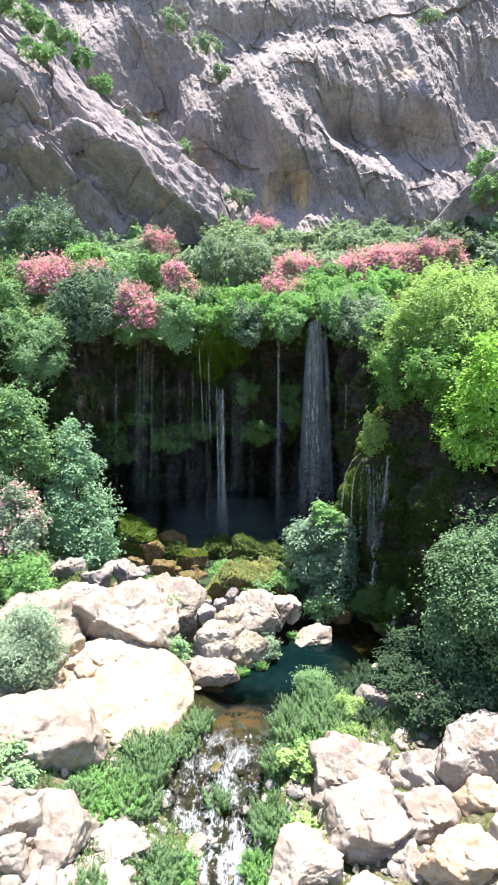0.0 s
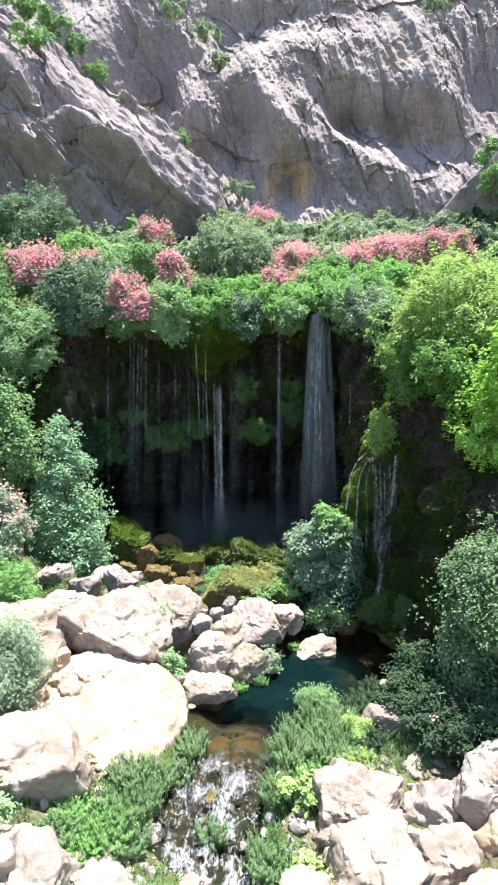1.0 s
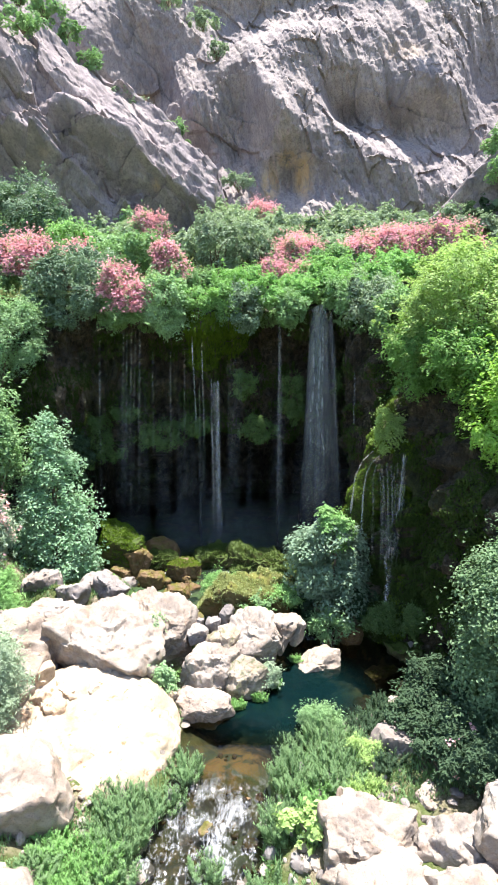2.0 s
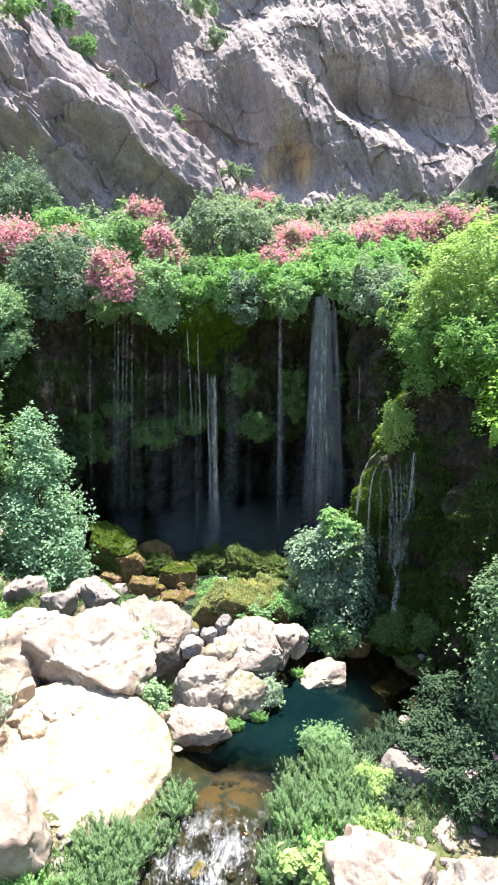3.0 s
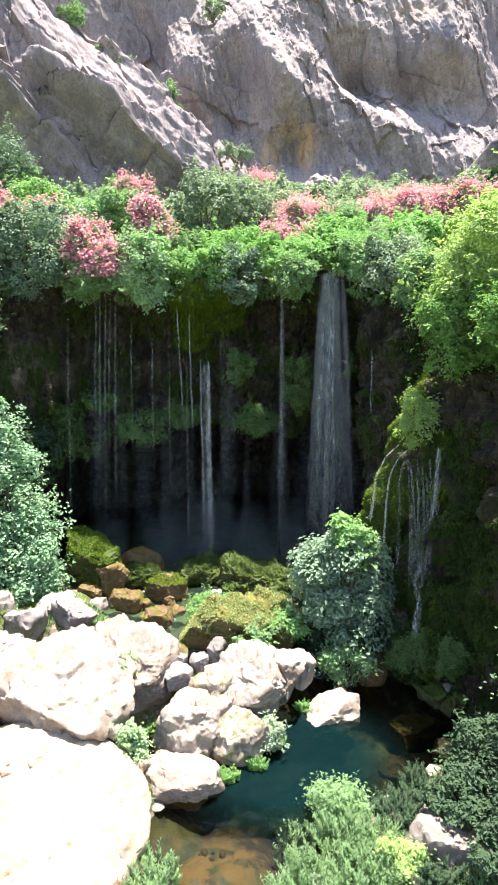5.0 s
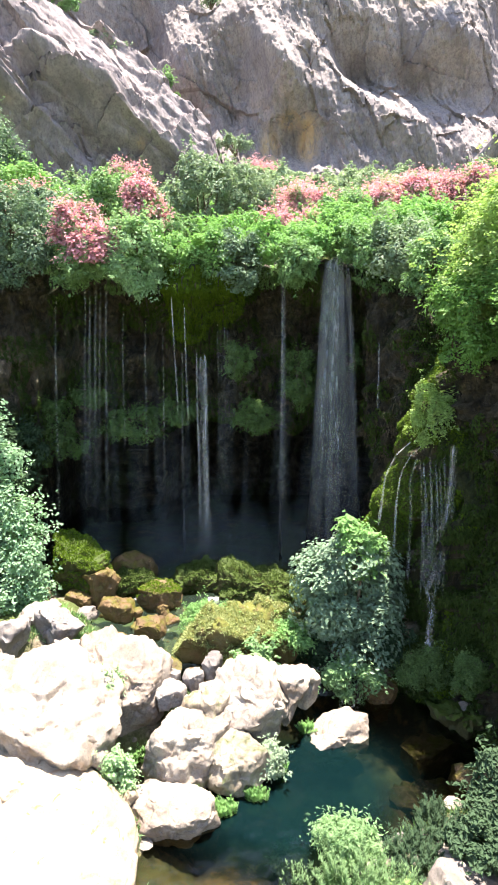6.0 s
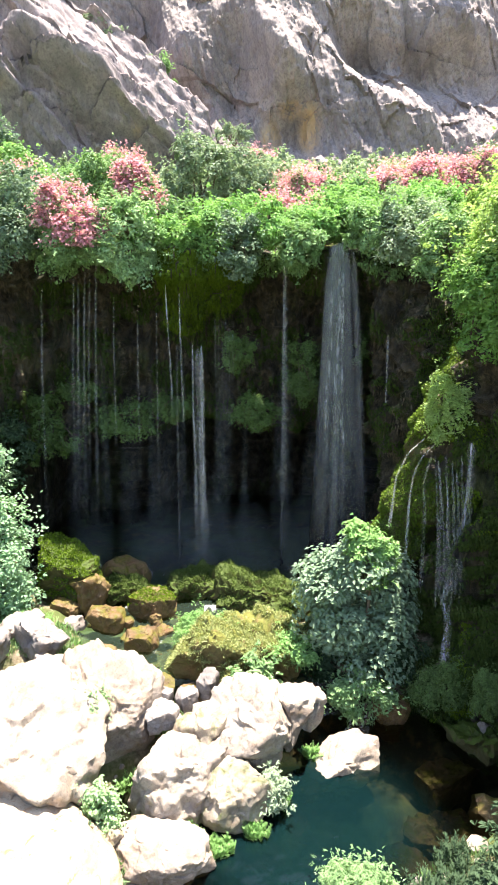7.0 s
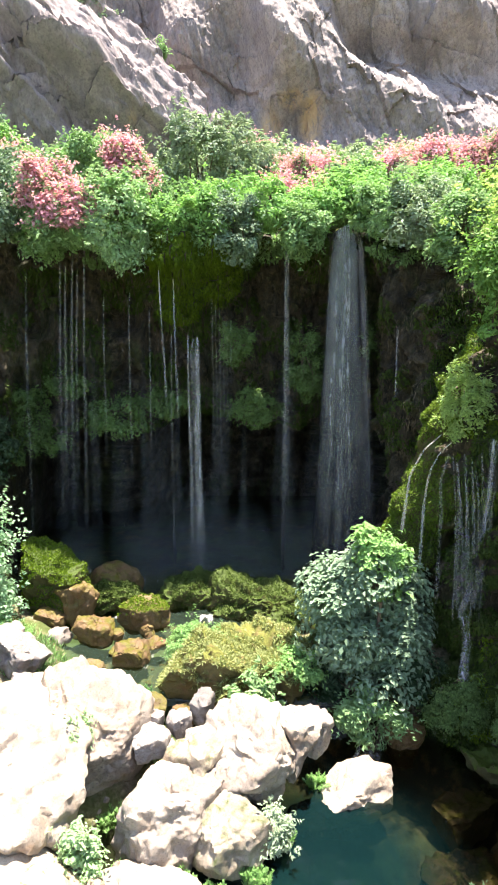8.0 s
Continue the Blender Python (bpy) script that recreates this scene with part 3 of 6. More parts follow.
def stream_half(y):
    return np.interp(y, [4, 10, 12.5, 14.5, 15.5, 17.3, 19.5, 21.5, 24, 26, 29, 34, 42], [0.9, 0.8, 0.9, 1.45, 1.6, 1.5, 2.6, 5.2, 3.3, 2.8, 4.0, 9.0, 9.0])


def water_level(y):
    return np.interp(y, [0, 8, 12, 14.5, 17.5, 18.5, 24.3, 24.9, 42], [-3.6, -2.9, -2.45, -2.0, -1.45, -1.28, -1.22, -0.32, -0.28])


def ground_height(x, y):
    p = np.stack([x, y, 0 * x], 1)
    wl = water_level(y)
    s = np.abs(x - stream_x(y)) - stream_half(y)
    deep = np.interp(y, [0, 15, 18, 20, 23.5, 25, 30, 42], [0.25, 0.22, 0.3, 1.0, 1.1, 0.35, 0.5, 0.8])
    left = x < stream_x(y)
    slope = np.where(left, np.interp(y, [0, 13, 16, 18, 21, 24, 28], [0.22, 0.26, 0.16, 0.08, 0.1, 0.18, 0.16]), np.interp(y, [0, 12, 16, 20, 28], [0.33, 0.36, 0.22, 0.15, 0.1]))
    z = wl - deep * step(0.5, -1.2, s) + 0.25 * step(-0.3, 0.5, s) + slope * np.maximum(0, s)
    z = z + np.maximum(0, -x - 8.5) * 0.55 * step(18, 26, y) + np.maximum(0, np.abs(x) - 10) * 0.45 * step(24, 10, y) * step(70, 12, np.abs(x)) + 0.1 * np.maximum(0, np.abs(x) - 16)
    return z + 0.16 * fbm(p, 0.8, 4, 11) + 0.05 * fbm(p, 3.5, 3, 12)


def build_ground():
    xs = np.unique(np.concatenate([np.linspace(-160, -12, 50), np.linspace(-12, 10, 200), np.linspace(10, 160, 50)]))
    ys = np.unique(np.concatenate([np.linspace(-200, 6, 50), np.linspace(6, 31, 210), np.linspace(31, 45, 30)]))
    X, Y = np.meshgrid(xs, ys, indexing="ij")
    p = np.stack([X.ravel(), Y.ravel(), ground_height(X.ravel(), Y.ravel())], 1)
    me = make_mesh("ground", p, grid_faces(len(xs), len(ys)))
    me.materials.append(stony_earth)
    me.materials.append(stream_bed)
    c = np.array([sum(p[i] for i in f) / 4 for f in grid_faces(len(xs), len(ys))])
    under = (c[:, 2] < water_level(c[:, 1]) + 0.03) & (c[:, 1] > 4)
    me.polygons.foreach_set("material_index", under.astype(np.int32))
    tagged(part("ground", me, None), "stony valley floor with patches of earth and grass", "ground", kind="structure")


build_ground()


def water_sheet(name, y0, y1, material, label, dz=0.0, rough=0.0, ny=90, nx=70, clip=None):
    ys = np.linspace(y0, y1, ny)
    u = np.linspace(-1, 1, nx)
    X = stream_x(ys)[None] + u[:, None] * (stream_half(ys) + 0.9)[None]
    Y = np.repeat(ys[None], nx, 0)
    p = np.stack([X.ravel(), Y.ravel(), water_level(Y.ravel()) + dz], 1)
    if rough:
        wild = 0.06 + 0.94 * step(18.0, 16.0, p[:, 1]) if y0 < 20 else 1.0
        p[:, 2] += wild * (rough * fbm(p * (1, 0.6, 0), 1.6, 4, 31, True) + 0.5 * rough * fbm(p * (1, 1, 0), 4, 3, 33))
    return tagged(part(name, make_mesh(name, p, grid_faces(nx, ny)), material), label, "water", kind="structure")


water_sheet("water_upper", 24.75, 42, upper_water, "shallow clear green water below the falls", rough=0.015)
water_sheet("water_stream", 4, 24.75, stream_water, "teal pool running out into brown shallows and white rapids", rough=0.11, ny=420, nx=110)
water_sheet("water_downstream", -60, 4, stream_water, "white rapids running on down the valley", rough=0.11, ny=300, nx=30)


def cliff_depth(x, z):
    p = np.stack([x, 0 * x, z], 1)
    y = 62.6 + 0.4 * (z - 20) + 0.05 * np.abs(x)
    # the great bulge and the bright ribs that run down from it
    y -= 2.8 * bump_at(x, z, 13, 37.5, 12, 7.0, 6) + 1.5 * bump_at(x, z, 18.5, 34.5, 3.2, 1.8, -20)
    y -= 2.4 * bump_at(x, z, 2.8, 32, 1.5, 4.6, 32) + 2.2 * bump_at(x, z, 7.8, 31.6, 1.5, 4.2, 48)
    y -= 2.0 * bump_at(x, z, 13, 26.5, 8, 2.2, -22) + 3.0 * bump_at(x, z, -16.5, 41, 2.6, 4.2, 20) + 1.6 * bump_at(x, z, -6, 34, 1.8, 6, 25)
    # shaded hollows
    y += 3.8 * bump_at(x, z, 9.9, 32.4, 2.6, 2.4, -15) + 3.6 * bump_at(x, z, -0.9, 31.5, 2.1, 5.5, 8) + 4.8 * bump_at(x, z, -11.2, 36, 4.4, 6) + 3.4 * bump_at(x, z, -4.5, 28, 3.5, 3.5)
    y += 1.2 * bump_at(x, z, 17, 30.6, 6.5, 1.9, -10) + 1.8 * bump_at(x, z, 2, 44.0, 7, 1.5, 6)
    y += 2.6 * bump_at(x, z, 4.0, 25.2, 3.4, 2.6) + 3.0 * bump_at(x, z, 25, 37, 2.6, 5.5) + 1.2 * bump_at(x, z, 16, 30.8, 5, 1.5, -20) + 1.5 * bump_at(x, z, 4, 42, 9, 1.6, 8)
    return y, p


def build_cliff():
    xs = np.unique(np.concatenate([np.linspace(-90, -28, 40), np.linspace(-28, 28, 590), np.linspace(28, 90, 40)]))
    zs = np.unique(np.concatenate([np.linspace(17, 50, 350), np.linspace(50, 68, 60)]))
    X, Z = np.meshgrid(xs, zs, indexing="ij")
    x, z = X.ravel(), Z.ravel()
    y, p = cliff_depth(x, z)
    lean = np.stack([x + 0.28 * z, 0 * x, z], 1)
    tilt = np.stack([x * 0.88 + z * 0.47, 0 * x, z * 0.88 - x * 0.47], 1)
    rough = 0.55 + 0.45 * step(-0.3, 0.5, fbm(p, 0.12, 2, 39))
    y = y + 0.9 * fbm(p, 0.09, 3, 40) + 0.55 * facet(tilt * (0.75, 1, 1.0), 0.15, 44) - 0.36 * fbm(lean * (1, 1, 0.45), 0.33, 5, 41, True, 0.5)
    y = y + rough * (0.36 * facet(lean * (1.0, 1, 0.5), 0.42, 47) + 0.17 * facet(lean * (1.1, 1, 0.42), 1.0, 50) + 0.1 * facet(lean * (1.1, 1, 0.45), 2.3, 53))
    y = y - rough * 0.16 * fbm(lean * (1, 1, 0.22), 1.3, 4, 45, True) + 0.07 * fbm(p, 2.4, 4, 43)
    strata = (z + 0.42 * x + 1.6 * fbm(p, 0.14, 3, 57)) / 3.6
    y = y - 0.4 * step(0.0, 0.5, fbm(p, 0.16, 3, 58)) * (strata - np.floor(strata))
    me = make_mesh("cliff_face", np.stack([x, y, z], 1), grid_faces(len(xs), len(zs)), True, 38)
    return tagged(part("wall_cliff", me, cliff_rock), "towering grey limestone cliff streaked with ochre", "cliff", kind="structure")


build_cliff()


def build_spur(name, crest, lip, foot, hollow, label, seed, nu=360, nv=280, round_off=9, shelves=()):
    """A rock spur: from a crest over a lit slope to a lip, down an undercut face to the foot, and behind the crest to the back."""
    s = np.linspace(0, 1, nu)

    def line(points):
        q = np.array(points, float)
        k = np.linspace(0, 1, len(q))
        return np.stack([np.interp(s, k, q[:, i]) for i in range(3)], 1)[:, None]

    c, l, f = line(crest), line(lip), line(foot)
    v = np.linspace(-0.3, 1, nv)[None, :, None]
    rear, top, face = np.clip(-v / 0.3, 0, 1), np.clip(v / 0.42, 0, 1), np.clip((v - 0.42) / 0.58, 0, 1)
    p = c + (l - c) * top + (f - l) * face + rear * np.array([0.0, 9.0, -8.0])
    p = p + np.sin(np.pi * top) * np.array([0, -0.35, 0.55]) * (face == 0) + np.sin(np.pi * np.clip(face, 0, 1) ** 0.55) * np.array([0, hollow, 0])
    padded = np.concatenate([p[:, :1]] * round_off + [p] + [p[:, -1:]] * round_off, 1)
    p = sum(padded[:, k:k + nv] for k in range(2 * round_off + 1)) / (2 * round_off + 1)
    p = p.reshape(-1, 3)
    tilt = p @ np.array(Euler((0, radians(-38), radians(12))).to_matrix()).T
    under = np.broadcast_to(step(0.35, 0.6, v), (nu, nv, 1)).reshape(-1)
    amt = 0.5 * fbm(p, 0.2, 3, seed + 5) + 1.5 * blocky(tilt * (0.5, 0.8, 1.0), 0.17, seed + 30) + (1.0 + 0.4 * under) * facet(tilt * (0.5, 0.8, 0.9), 0.24, seed) + (0.5 + 0.5 * under) * blocky(tilt * (0.45, 0.8, 1.2), 0.42, seed + 9) + 0.34 * blocky(tilt * (0.5, 0.9, 1.2), 0.85, seed + 15) + (0.13 + 0.25 * under) * facet(tilt * (0.5, 1, 1.3), 1.1, seed + 13) + 0.05 * facet(tilt * (0.6, 1, 1.2), 3.0, seed + 17) + 0.1 * fbm(p, 0.9, 5, seed + 3, True, 0.5)
    strata = (p[:, 2] - 0.55 * p[:, 0] + 1.3 * fbm(p, 0.2, 3, seed + 21)) / 2.7
    amt = amt + 1.5 * step(-0.15, 0.4, fbm(p, 0.17, 3, seed + 23)) * (strata - np.floor(strata)) * (0.25 + 0.75 * under)
    for bx, bz, rx, rz, turn, out in shelves:
        amt = amt + out * bump_at(p[:, 0], p[:, 2], bx, bz, rx, rz, turn)
    p = p + amt[:, None] * np.array([0.15, -0.7, 0.45])
    return tagged(part(name, make_mesh(name, p, grid_faces(nu, nv), True, 36), spur_rock), label, "cliff", kind="structure")


build_spur("wall_spur", [(-46, 60, 47), (-30, 59.5, 42.0), (-21.7, 59, 38.8), (-17.8, 59, 37.2), (-14.5, 58.6, 33.9), (-12.2, 58.2, 32.1), (-8.2, 57.8, 30.0), (-4.9, 57.4, 27.2), (-2.7, 57, 24.2), (-1.6, 60, 20.5)],
           [(-46, 46, 36), (-30, 48, 33.5), (-21, 49, 31.5), (-18.2, 49.5, 30.4), (-15.5, 50.5, 27.6), (-12.6, 51.5, 25.9), (-9.7, 52.8, 25.2), (-5.6, 54, 22.6), (-3.0, 55, 20.0), (-1.3, 60, 18.8)],
           [(-46, 47.5, 14), (-30, 49.5, 14.5), (-21, 50.5, 15), (-18.2, 51, 15.5), (-15.5, 52, 16), (-12.6, 53, 16.5), (-9.7, 54.3, 17), (-5.6, 55.4, 17.5), (-3.4, 56, 17.8), (-1.5, 60, 17.5)], 1.2, "sunlit grey limestone spur above a shaded undercut face", 60,
           shelves=((-15.6, 23.4, 2.6, 0.8, -32, 3.4), (-13.6, 27.2, 2.4, 1.0, -30, 1.8), (-8.0, 23.0, 1.0, 0.9, -20, 1.6), (-16.5, 28.6, 2.2, 1.6, -10, -1.6), (-10.5, 22.6, 2.0, 1.4, 0, -1.4)))
build_spur("wall_spur_low", [(13.2, 50, 18.2), (16.5, 50, 22.0), (20.5, 50, 25.2), (26, 50, 28), (36, 48, 33), (50, 44, 38)],
           [(13.0, 49.4, 17.6), (16.5, 49.2, 20.8), (20.5, 49.0, 23.8), (26, 48.5, 26.4), (36, 46, 31), (50, 41, 36)],
           [(13.0, 48.6, 15), (16.5, 48.2, 14.5), (20.5, 47.6, 14.5), (26, 47, 14.5), (36, 44.5, 14), (50, 39.5, 14)], 0.5, "shaded dark rock spur with shrubs at the cliff foot", 80, nu=260, nv=200)

# ---- rocks ----
ICO = {}


def ico(level):
    if level not in ICO:
        bm = bmesh.new()
        bmesh.ops.create_icosphere(bm, subdivisions=level, radius=1.0)
        bm.verts.ensure_lookup_table()
        ICO[level] = (np.array([v.co[:] for v in bm.verts]), np.array([[v.index for v in f.verts] for f in bm.faces]))
        bm.free()
    return ICO[level]


COUNT = [0]


def rock_mesh(rx, ry, rz, seed, level, sharp=34, rough=1.0, under=-0.1, whole=0.0):
    """A worn, broken block: a ball cut by planes, with chipped faces and fine relief."""
    v, f = ico(level)
    rng = np.random.default_rng(seed)
    normals = rng.normal(size=(9, 3)) * (1, 1, 0.62) + (0, 0, 0.02)
    normals /= np.linalg.norm(normals, axis=1)[:, None]
    top = np.array([rng.normal() * 0.25, rng.normal() * 0.2 - 0.15, 1.0])
    front = np.array([rng.normal() * 0.45, -1.0, under + rng.normal() * 0.09])
    normals = np.concatenate([normals, [top / np.linalg.norm(top), (0, 0, -1), front / np.linalg.norm(front)]])
    dist = np.concatenate([rng.uniform(0.6, 0.92, 9) + whole, [rng.uniform(0.5, 0.62), 0.8, rng.uniform(0.5, 0.64)]])
    if sharp <= 12:
        dist = 0.68 + 0.32 * dist
    r = (np.sum((np.maximum(0, v @ normals.T) / dist) ** sharp, axis=1) + 0.85 ** sharp) ** (-1 / sharp)
    p = v * np.minimum(r, 1.3)[:, None]
    size = (rx * ry * rz) ** (1 / 3)
    p = p / np.abs(p).max(axis=0) * (rx, ry, rz) * (1.06 if rx > 0.7 else 0.97)
    q = p + seed * 7.7
    nv = v / np.array([rx, ry, rz])
    nv /= np.linalg.norm(nv, axis=1)[:, None]
    d = rough * size * (0.05 * fbm(q, 1.0 / size, 3, seed) + 0.24 * blocky(q, 0.85 / size, seed, 60) + 0.1 * blocky(q, 2.1 / size, seed + 4, 45) + 0.035 * blocky(q, 5.0 / size, seed + 6, 30))
    if level > 3:
        pit, _ = cells(q, 2.6 / size, seed + 8)
        d = d + rough * (0.016 * fbm(q, 6.0, 4, seed + 2) + size * (0.045 * fbm(q, 1.9 / size, 5, seed + 9, True, 0.6) - 0.14 * np.maximum(0, 0.3 - pit)))
    return make_mesh("boulder", p + nv * d[:, None], f, True, 42)


def boulder(x, y, z, rx, ry, rz, material=None, label="sun-bleached pale limestone boulder by the stream", seed=None, level=None, sharp=34, rough=1.0, group="boulders by the stream", name="boulder", turn=None, under=-0.1, whole=0.0):
    COUNT[0] += 1
    seed = seed or COUNT[0] * 13 + 5
    if turn is None:
        lean = np.random.default_rng(seed + 1)
        turn = (lean.uniform(-2, 6), lean.uniform(-12, 12), lean.uniform(-28, 28))
        ry, rz = ry * 0.98, rz * 0.98
    z = float(ground_height(np.array([x]), np.array([y]))[0]) + 0.35 * rz if z is None else z
    level = level or (6 if rx > 0.95 else 5 if rx > 0.45 else 4 if rx > 0.25 else 3)
    ob = part(name, rock_mesh(rx, ry, rz, seed, level, sharp, rough, under, whole), material or limestone)
    ob.matrix_world = pose(x, y, z, *turn)
    return tagged(ob, label, "rock", group)


boulder(-4.95, 21.3, 0.55, 1.95, 1.75, 0.9, label="huge white limestone boulder with a brown underside", turn=(15, 4, -6), seed=91, whole=0.12)
boulder(-5.0, 18.5, -0.92, 2.85, 2.4, 0.7, tan_limestone, "broad flat tan limestone slab sloping to the stream", sharp=44, rough=0.5, turn=(15, 2, 4), seed=66, whole=0.7)
boulder(-8.3, 21.0, 0.2, 2.1, 1.7, 1.05, turn=(24, 12, 0))
boulder(-6.35, 15.7, -0.85, 1.85, 1.3, 1.5, label="large pitted pale boulder with a dark shaded front", turn=(6, 0, -8), seed=77, rough=0.8, under=-0.62, whole=0.25)
boulder(-4.96, 13.0, -1.3, 0.9, 1.0, 0.85, turn=(26, 0, 14), seed=82)
boulder(-6.4, 13.7, -1.45, 0.8, 0.7, 0.85, grey_limestone, "weathered grey boulder among white ones")
boulder(-5.2, 12.0, -1.95, 1.2, 0.9, 0.75)
boulder(-6.2, 12.8, None, 0.75, 0.7, 0.7)
boulder(-6.9, 13.9, None, 0.6, 0.5, 0.5, grey_limestone, "weathered grey boulder among white ones")
boulder(-6.0, 12.0, None, 0.7, 0.6, 0.55)
boulder(-7.0, 13.1, None, 0.6, 0.5, 0.5)
boulder(-3.4, 13.2, -1.75, 0.8, 0.7, 0.5)
boulder(-3.5, 12.2, -1.9, 0.7, 0.6, 0.5)
boulder(-4.18, 13.2, -1.47, 0.23, 0.2, 0.25)
boulder(-8.46, 25.2, 0.5, 0.85, 0.68, 1.0, grey_limestone, "weathered grey boulder at the foot of a slope")
boulder(-6.99, 24.8, 0.42, 0.77, 0.62, 0.70, grey_limestone, "weathered grey boulder beside the water")
boulder(-6.06, 25.6, 0.60, 0.86, 0.69, 0.50, grey_limestone, "flat grey boulder beside the water")
boulder(2.84, 14.9, -0.85, 1.35, 1.1, 0.85, label="large white boulder with a shaded brown front")
boulder(5.05, 14.3, -0.8, 1.28, 1.0, 0.85)
boulder(6.4, 14.0, 0.45, 1.25, 1.0, 0.9)
boulder(6.1, 12.9, -0.15, 0.75, 0.6, 0.5, tan_limestone, "tan boulder wedged under a white one")
boulder(3.2, 13.0, -0.95, 1.05, 0.9, 1.0)
boulder(4.75, 12.9, -0.55, 0.85, 0.75, 0.65)
boulder(1.45, 12.1, -1.25, 1.1, 0.9, 0.72)
boulder(5.25, 11.6, -0.65, 1.2, 0.95, 0.8, orange_limestone, "broad boulder with a crumbly orange face")
boulder(2.74, 11.3, -1.2, 0.66, 0.55, 0.4)
boulder(2.54, 13.4, -1.23, 0.36, 0.3, 0.5)
boulder(2.08, 14.0, -1.1, 0.36, 0.3, 0.25)
boulder(4.48, 17.6, -0.75, 0.86, 0.69, 0.6, grey_limestone, "shaded grey boulder beneath the dark tree")
boulder(4.48, 16.8, -0.89, 0.30, 0.26, 0.22, grey_limestone, "small grey stone beneath the dark tree")
boulder(4.74, 15.8, -0.75, 0.55, 0.45, 0.51)
boulder(-7.0, 22.6, 0.6, 1.1, 0.9, 0.8)
boulder(-9.6, 19.6, 0.0, 1.2, 1.0, 0.9)
boulder(-6.9, 19.9, -0.1, 0.8, 0.7, 0.6, tan_limestone, "tan stone between white boulders")
boulder(-4.0, 20.2, -0.2, 0.45, 0.4, 0.35, tan_limestone, "small tan stone between boulders")
boulder(3.9, 12.2, -1.0, 0.5, 0.45, 0.45)
boulder(6.6, 12.0, -0.1, 0.8, 0.7, 0.6)
boulder(4.0, 11.7, -1.0, 0.6, 0.5, 0.55)
boulder(5.6, 13.4, -0.75, 0.6, 0.5, 0.5, grey_limestone, "grey stone wedged between white boulders")
boulder(3.95, 13.7, -1.1, 0.5, 0.45, 0.5, grey_limestone, "grey stone wedged between white boulders")
boulder(3.6, 10.6, -1.2, 0.9, 0.8, 0.6)
boulder(5.5, 18.2, -0.6, 0.6, 0.5, 0.45, grey_limestone, "shaded grey boulder beneath the dark tree")
boulder(3.9, 16.2, -1.1, 0.35, 0.3, 0.25)
boulder(-4.1, 11.4, -1.9, 0.8, 0.7, 0.5)
boulder(-6.9, 12.4, -1.7, 0.9, 0.8, 0.6)
boulder(-2.2, 11.0, -2.2, 0.6, 0.5, 0.4)
tufa_ledge = boulder(6.7, 25.6, 0.9, 1.2, 0.8, 1.6, wet_moss_rock, "moss-covered tufa ledge under the small cascade", sharp=22, rough=1.7, name="mossy_rock", group="mossy tufa of the side wall")
tufa_foot = boulder(5.4, 24.7, -0.8, 0.95, 0.8, 1.1, wet_moss_rock, "fern-covered tufa foot at the pool", sharp=22, rough=1.9, name="mossy_rock", group="mossy tufa of the side wall")
boulder(-1.13, 21.5, -0.6, 1.2, 0.95, 1.0, label="angular pale boulder rising from the pool edge", turn=(0, 0, 10))
boulder(0.0, 20.95, -0.75, 0.8, 0.65, 0.72, mossy_limestone, "pale boulder with a mossy foot in the pool")
boulder(0.35, 22.5, -0.15, 1.35, 1.0, 1.0, label="long pale boulder ridge between pool and shallows", turn=(0, -14, 18))
boulder(1.3, 22.9, 0.1, 0.6, 0.6, 0.75)
boulder(-0.6, 22.4, -0.2, 0.8, 0.7, 0.6, mossy_limestone, "pale boulder with moss between larger ones")
boulder(2.02, 23.4, -0.25, 0.36, 0.32, 0.6)
boulder(-0.71, 23.6, 0.25, 0.3, 0.27, 0.45, grey_limestone, "pointed grey stone by the water")
boulder(-1.87, 23.4, 0.08, 0.4, 0.33, 0.36, grey_limestone, "small grey stone by the water")
boulder(-1.25, 23.3, 0.1, 0.3, 0.26, 0.3, grey_limestone, "small grey stone by the water")
boulder(-1.9, 22.8, 0.0, 0.5, 0.4, 0.3, grey_limestone, "flat brownish stone by the water")
boulder(-2.58, 23.6, 0.05, 0.36, 0.3, 0.38, grey_limestone, "small grey stone by the water")
boulder(-3.7, 23.5, 0.4, 1.0, 0.8, 0.6, label="white boulder above the shallow water")
boulder(-2.85, 22.9, 0.0, 1.15, 0.95, 0.95, label="pale boulder with a shrub growing on its flank", turn=(18, 8, 10), seed=311)
boulder(-1.34, 19.9, -1.0, 1.05, 0.85, 0.55, label="low domed white boulder at the outflow of the pool", sharp=20, rough=1.0, seed=207)
boulder(-3.55, 20.8, -0.6, 0.66, 0.55, 0.45, mossy_limestone, "small mossy boulder between white ones")
boulder(-4.0, 20.3, -0.5, 0.7, 0.55, 0.6, label="pale boulder below the white giant")
boulder(-2.55, 20.1, -0.75, 0.5, 0.45, 0.4, mossy_limestone, "small mossy boulder between white ones")
boulder(-5.5, 25.0, 0.7, 0.72, 0.6, 0.6, grey_limestone, "dark grey boulder beside the water")
boulder(-5.1, 24.2, 0.3, 0.5, 0.4, 0.5, grey_limestone, "grey boulder beside the water")
boulder(-4.6, 23.9, 0.3, 0.5, 0.45, 0.5, label="pale stone beside the shallow water")
isle = boulder(0.25, 25.4, 0.15, 2.05, 1.3, 0.66, islet_rock, "grassy mossy rock islet in the stream", sharp=20, rough=1.7)
moss_rock_a = boulder(-5.98, 28.9, 0.72, 1.2, 0.9, 1.15, wet_moss_rock, "moss-topped dark boulder near the foot of the falls", sharp=30, rough=1.3, turn=(4, 8, -12))
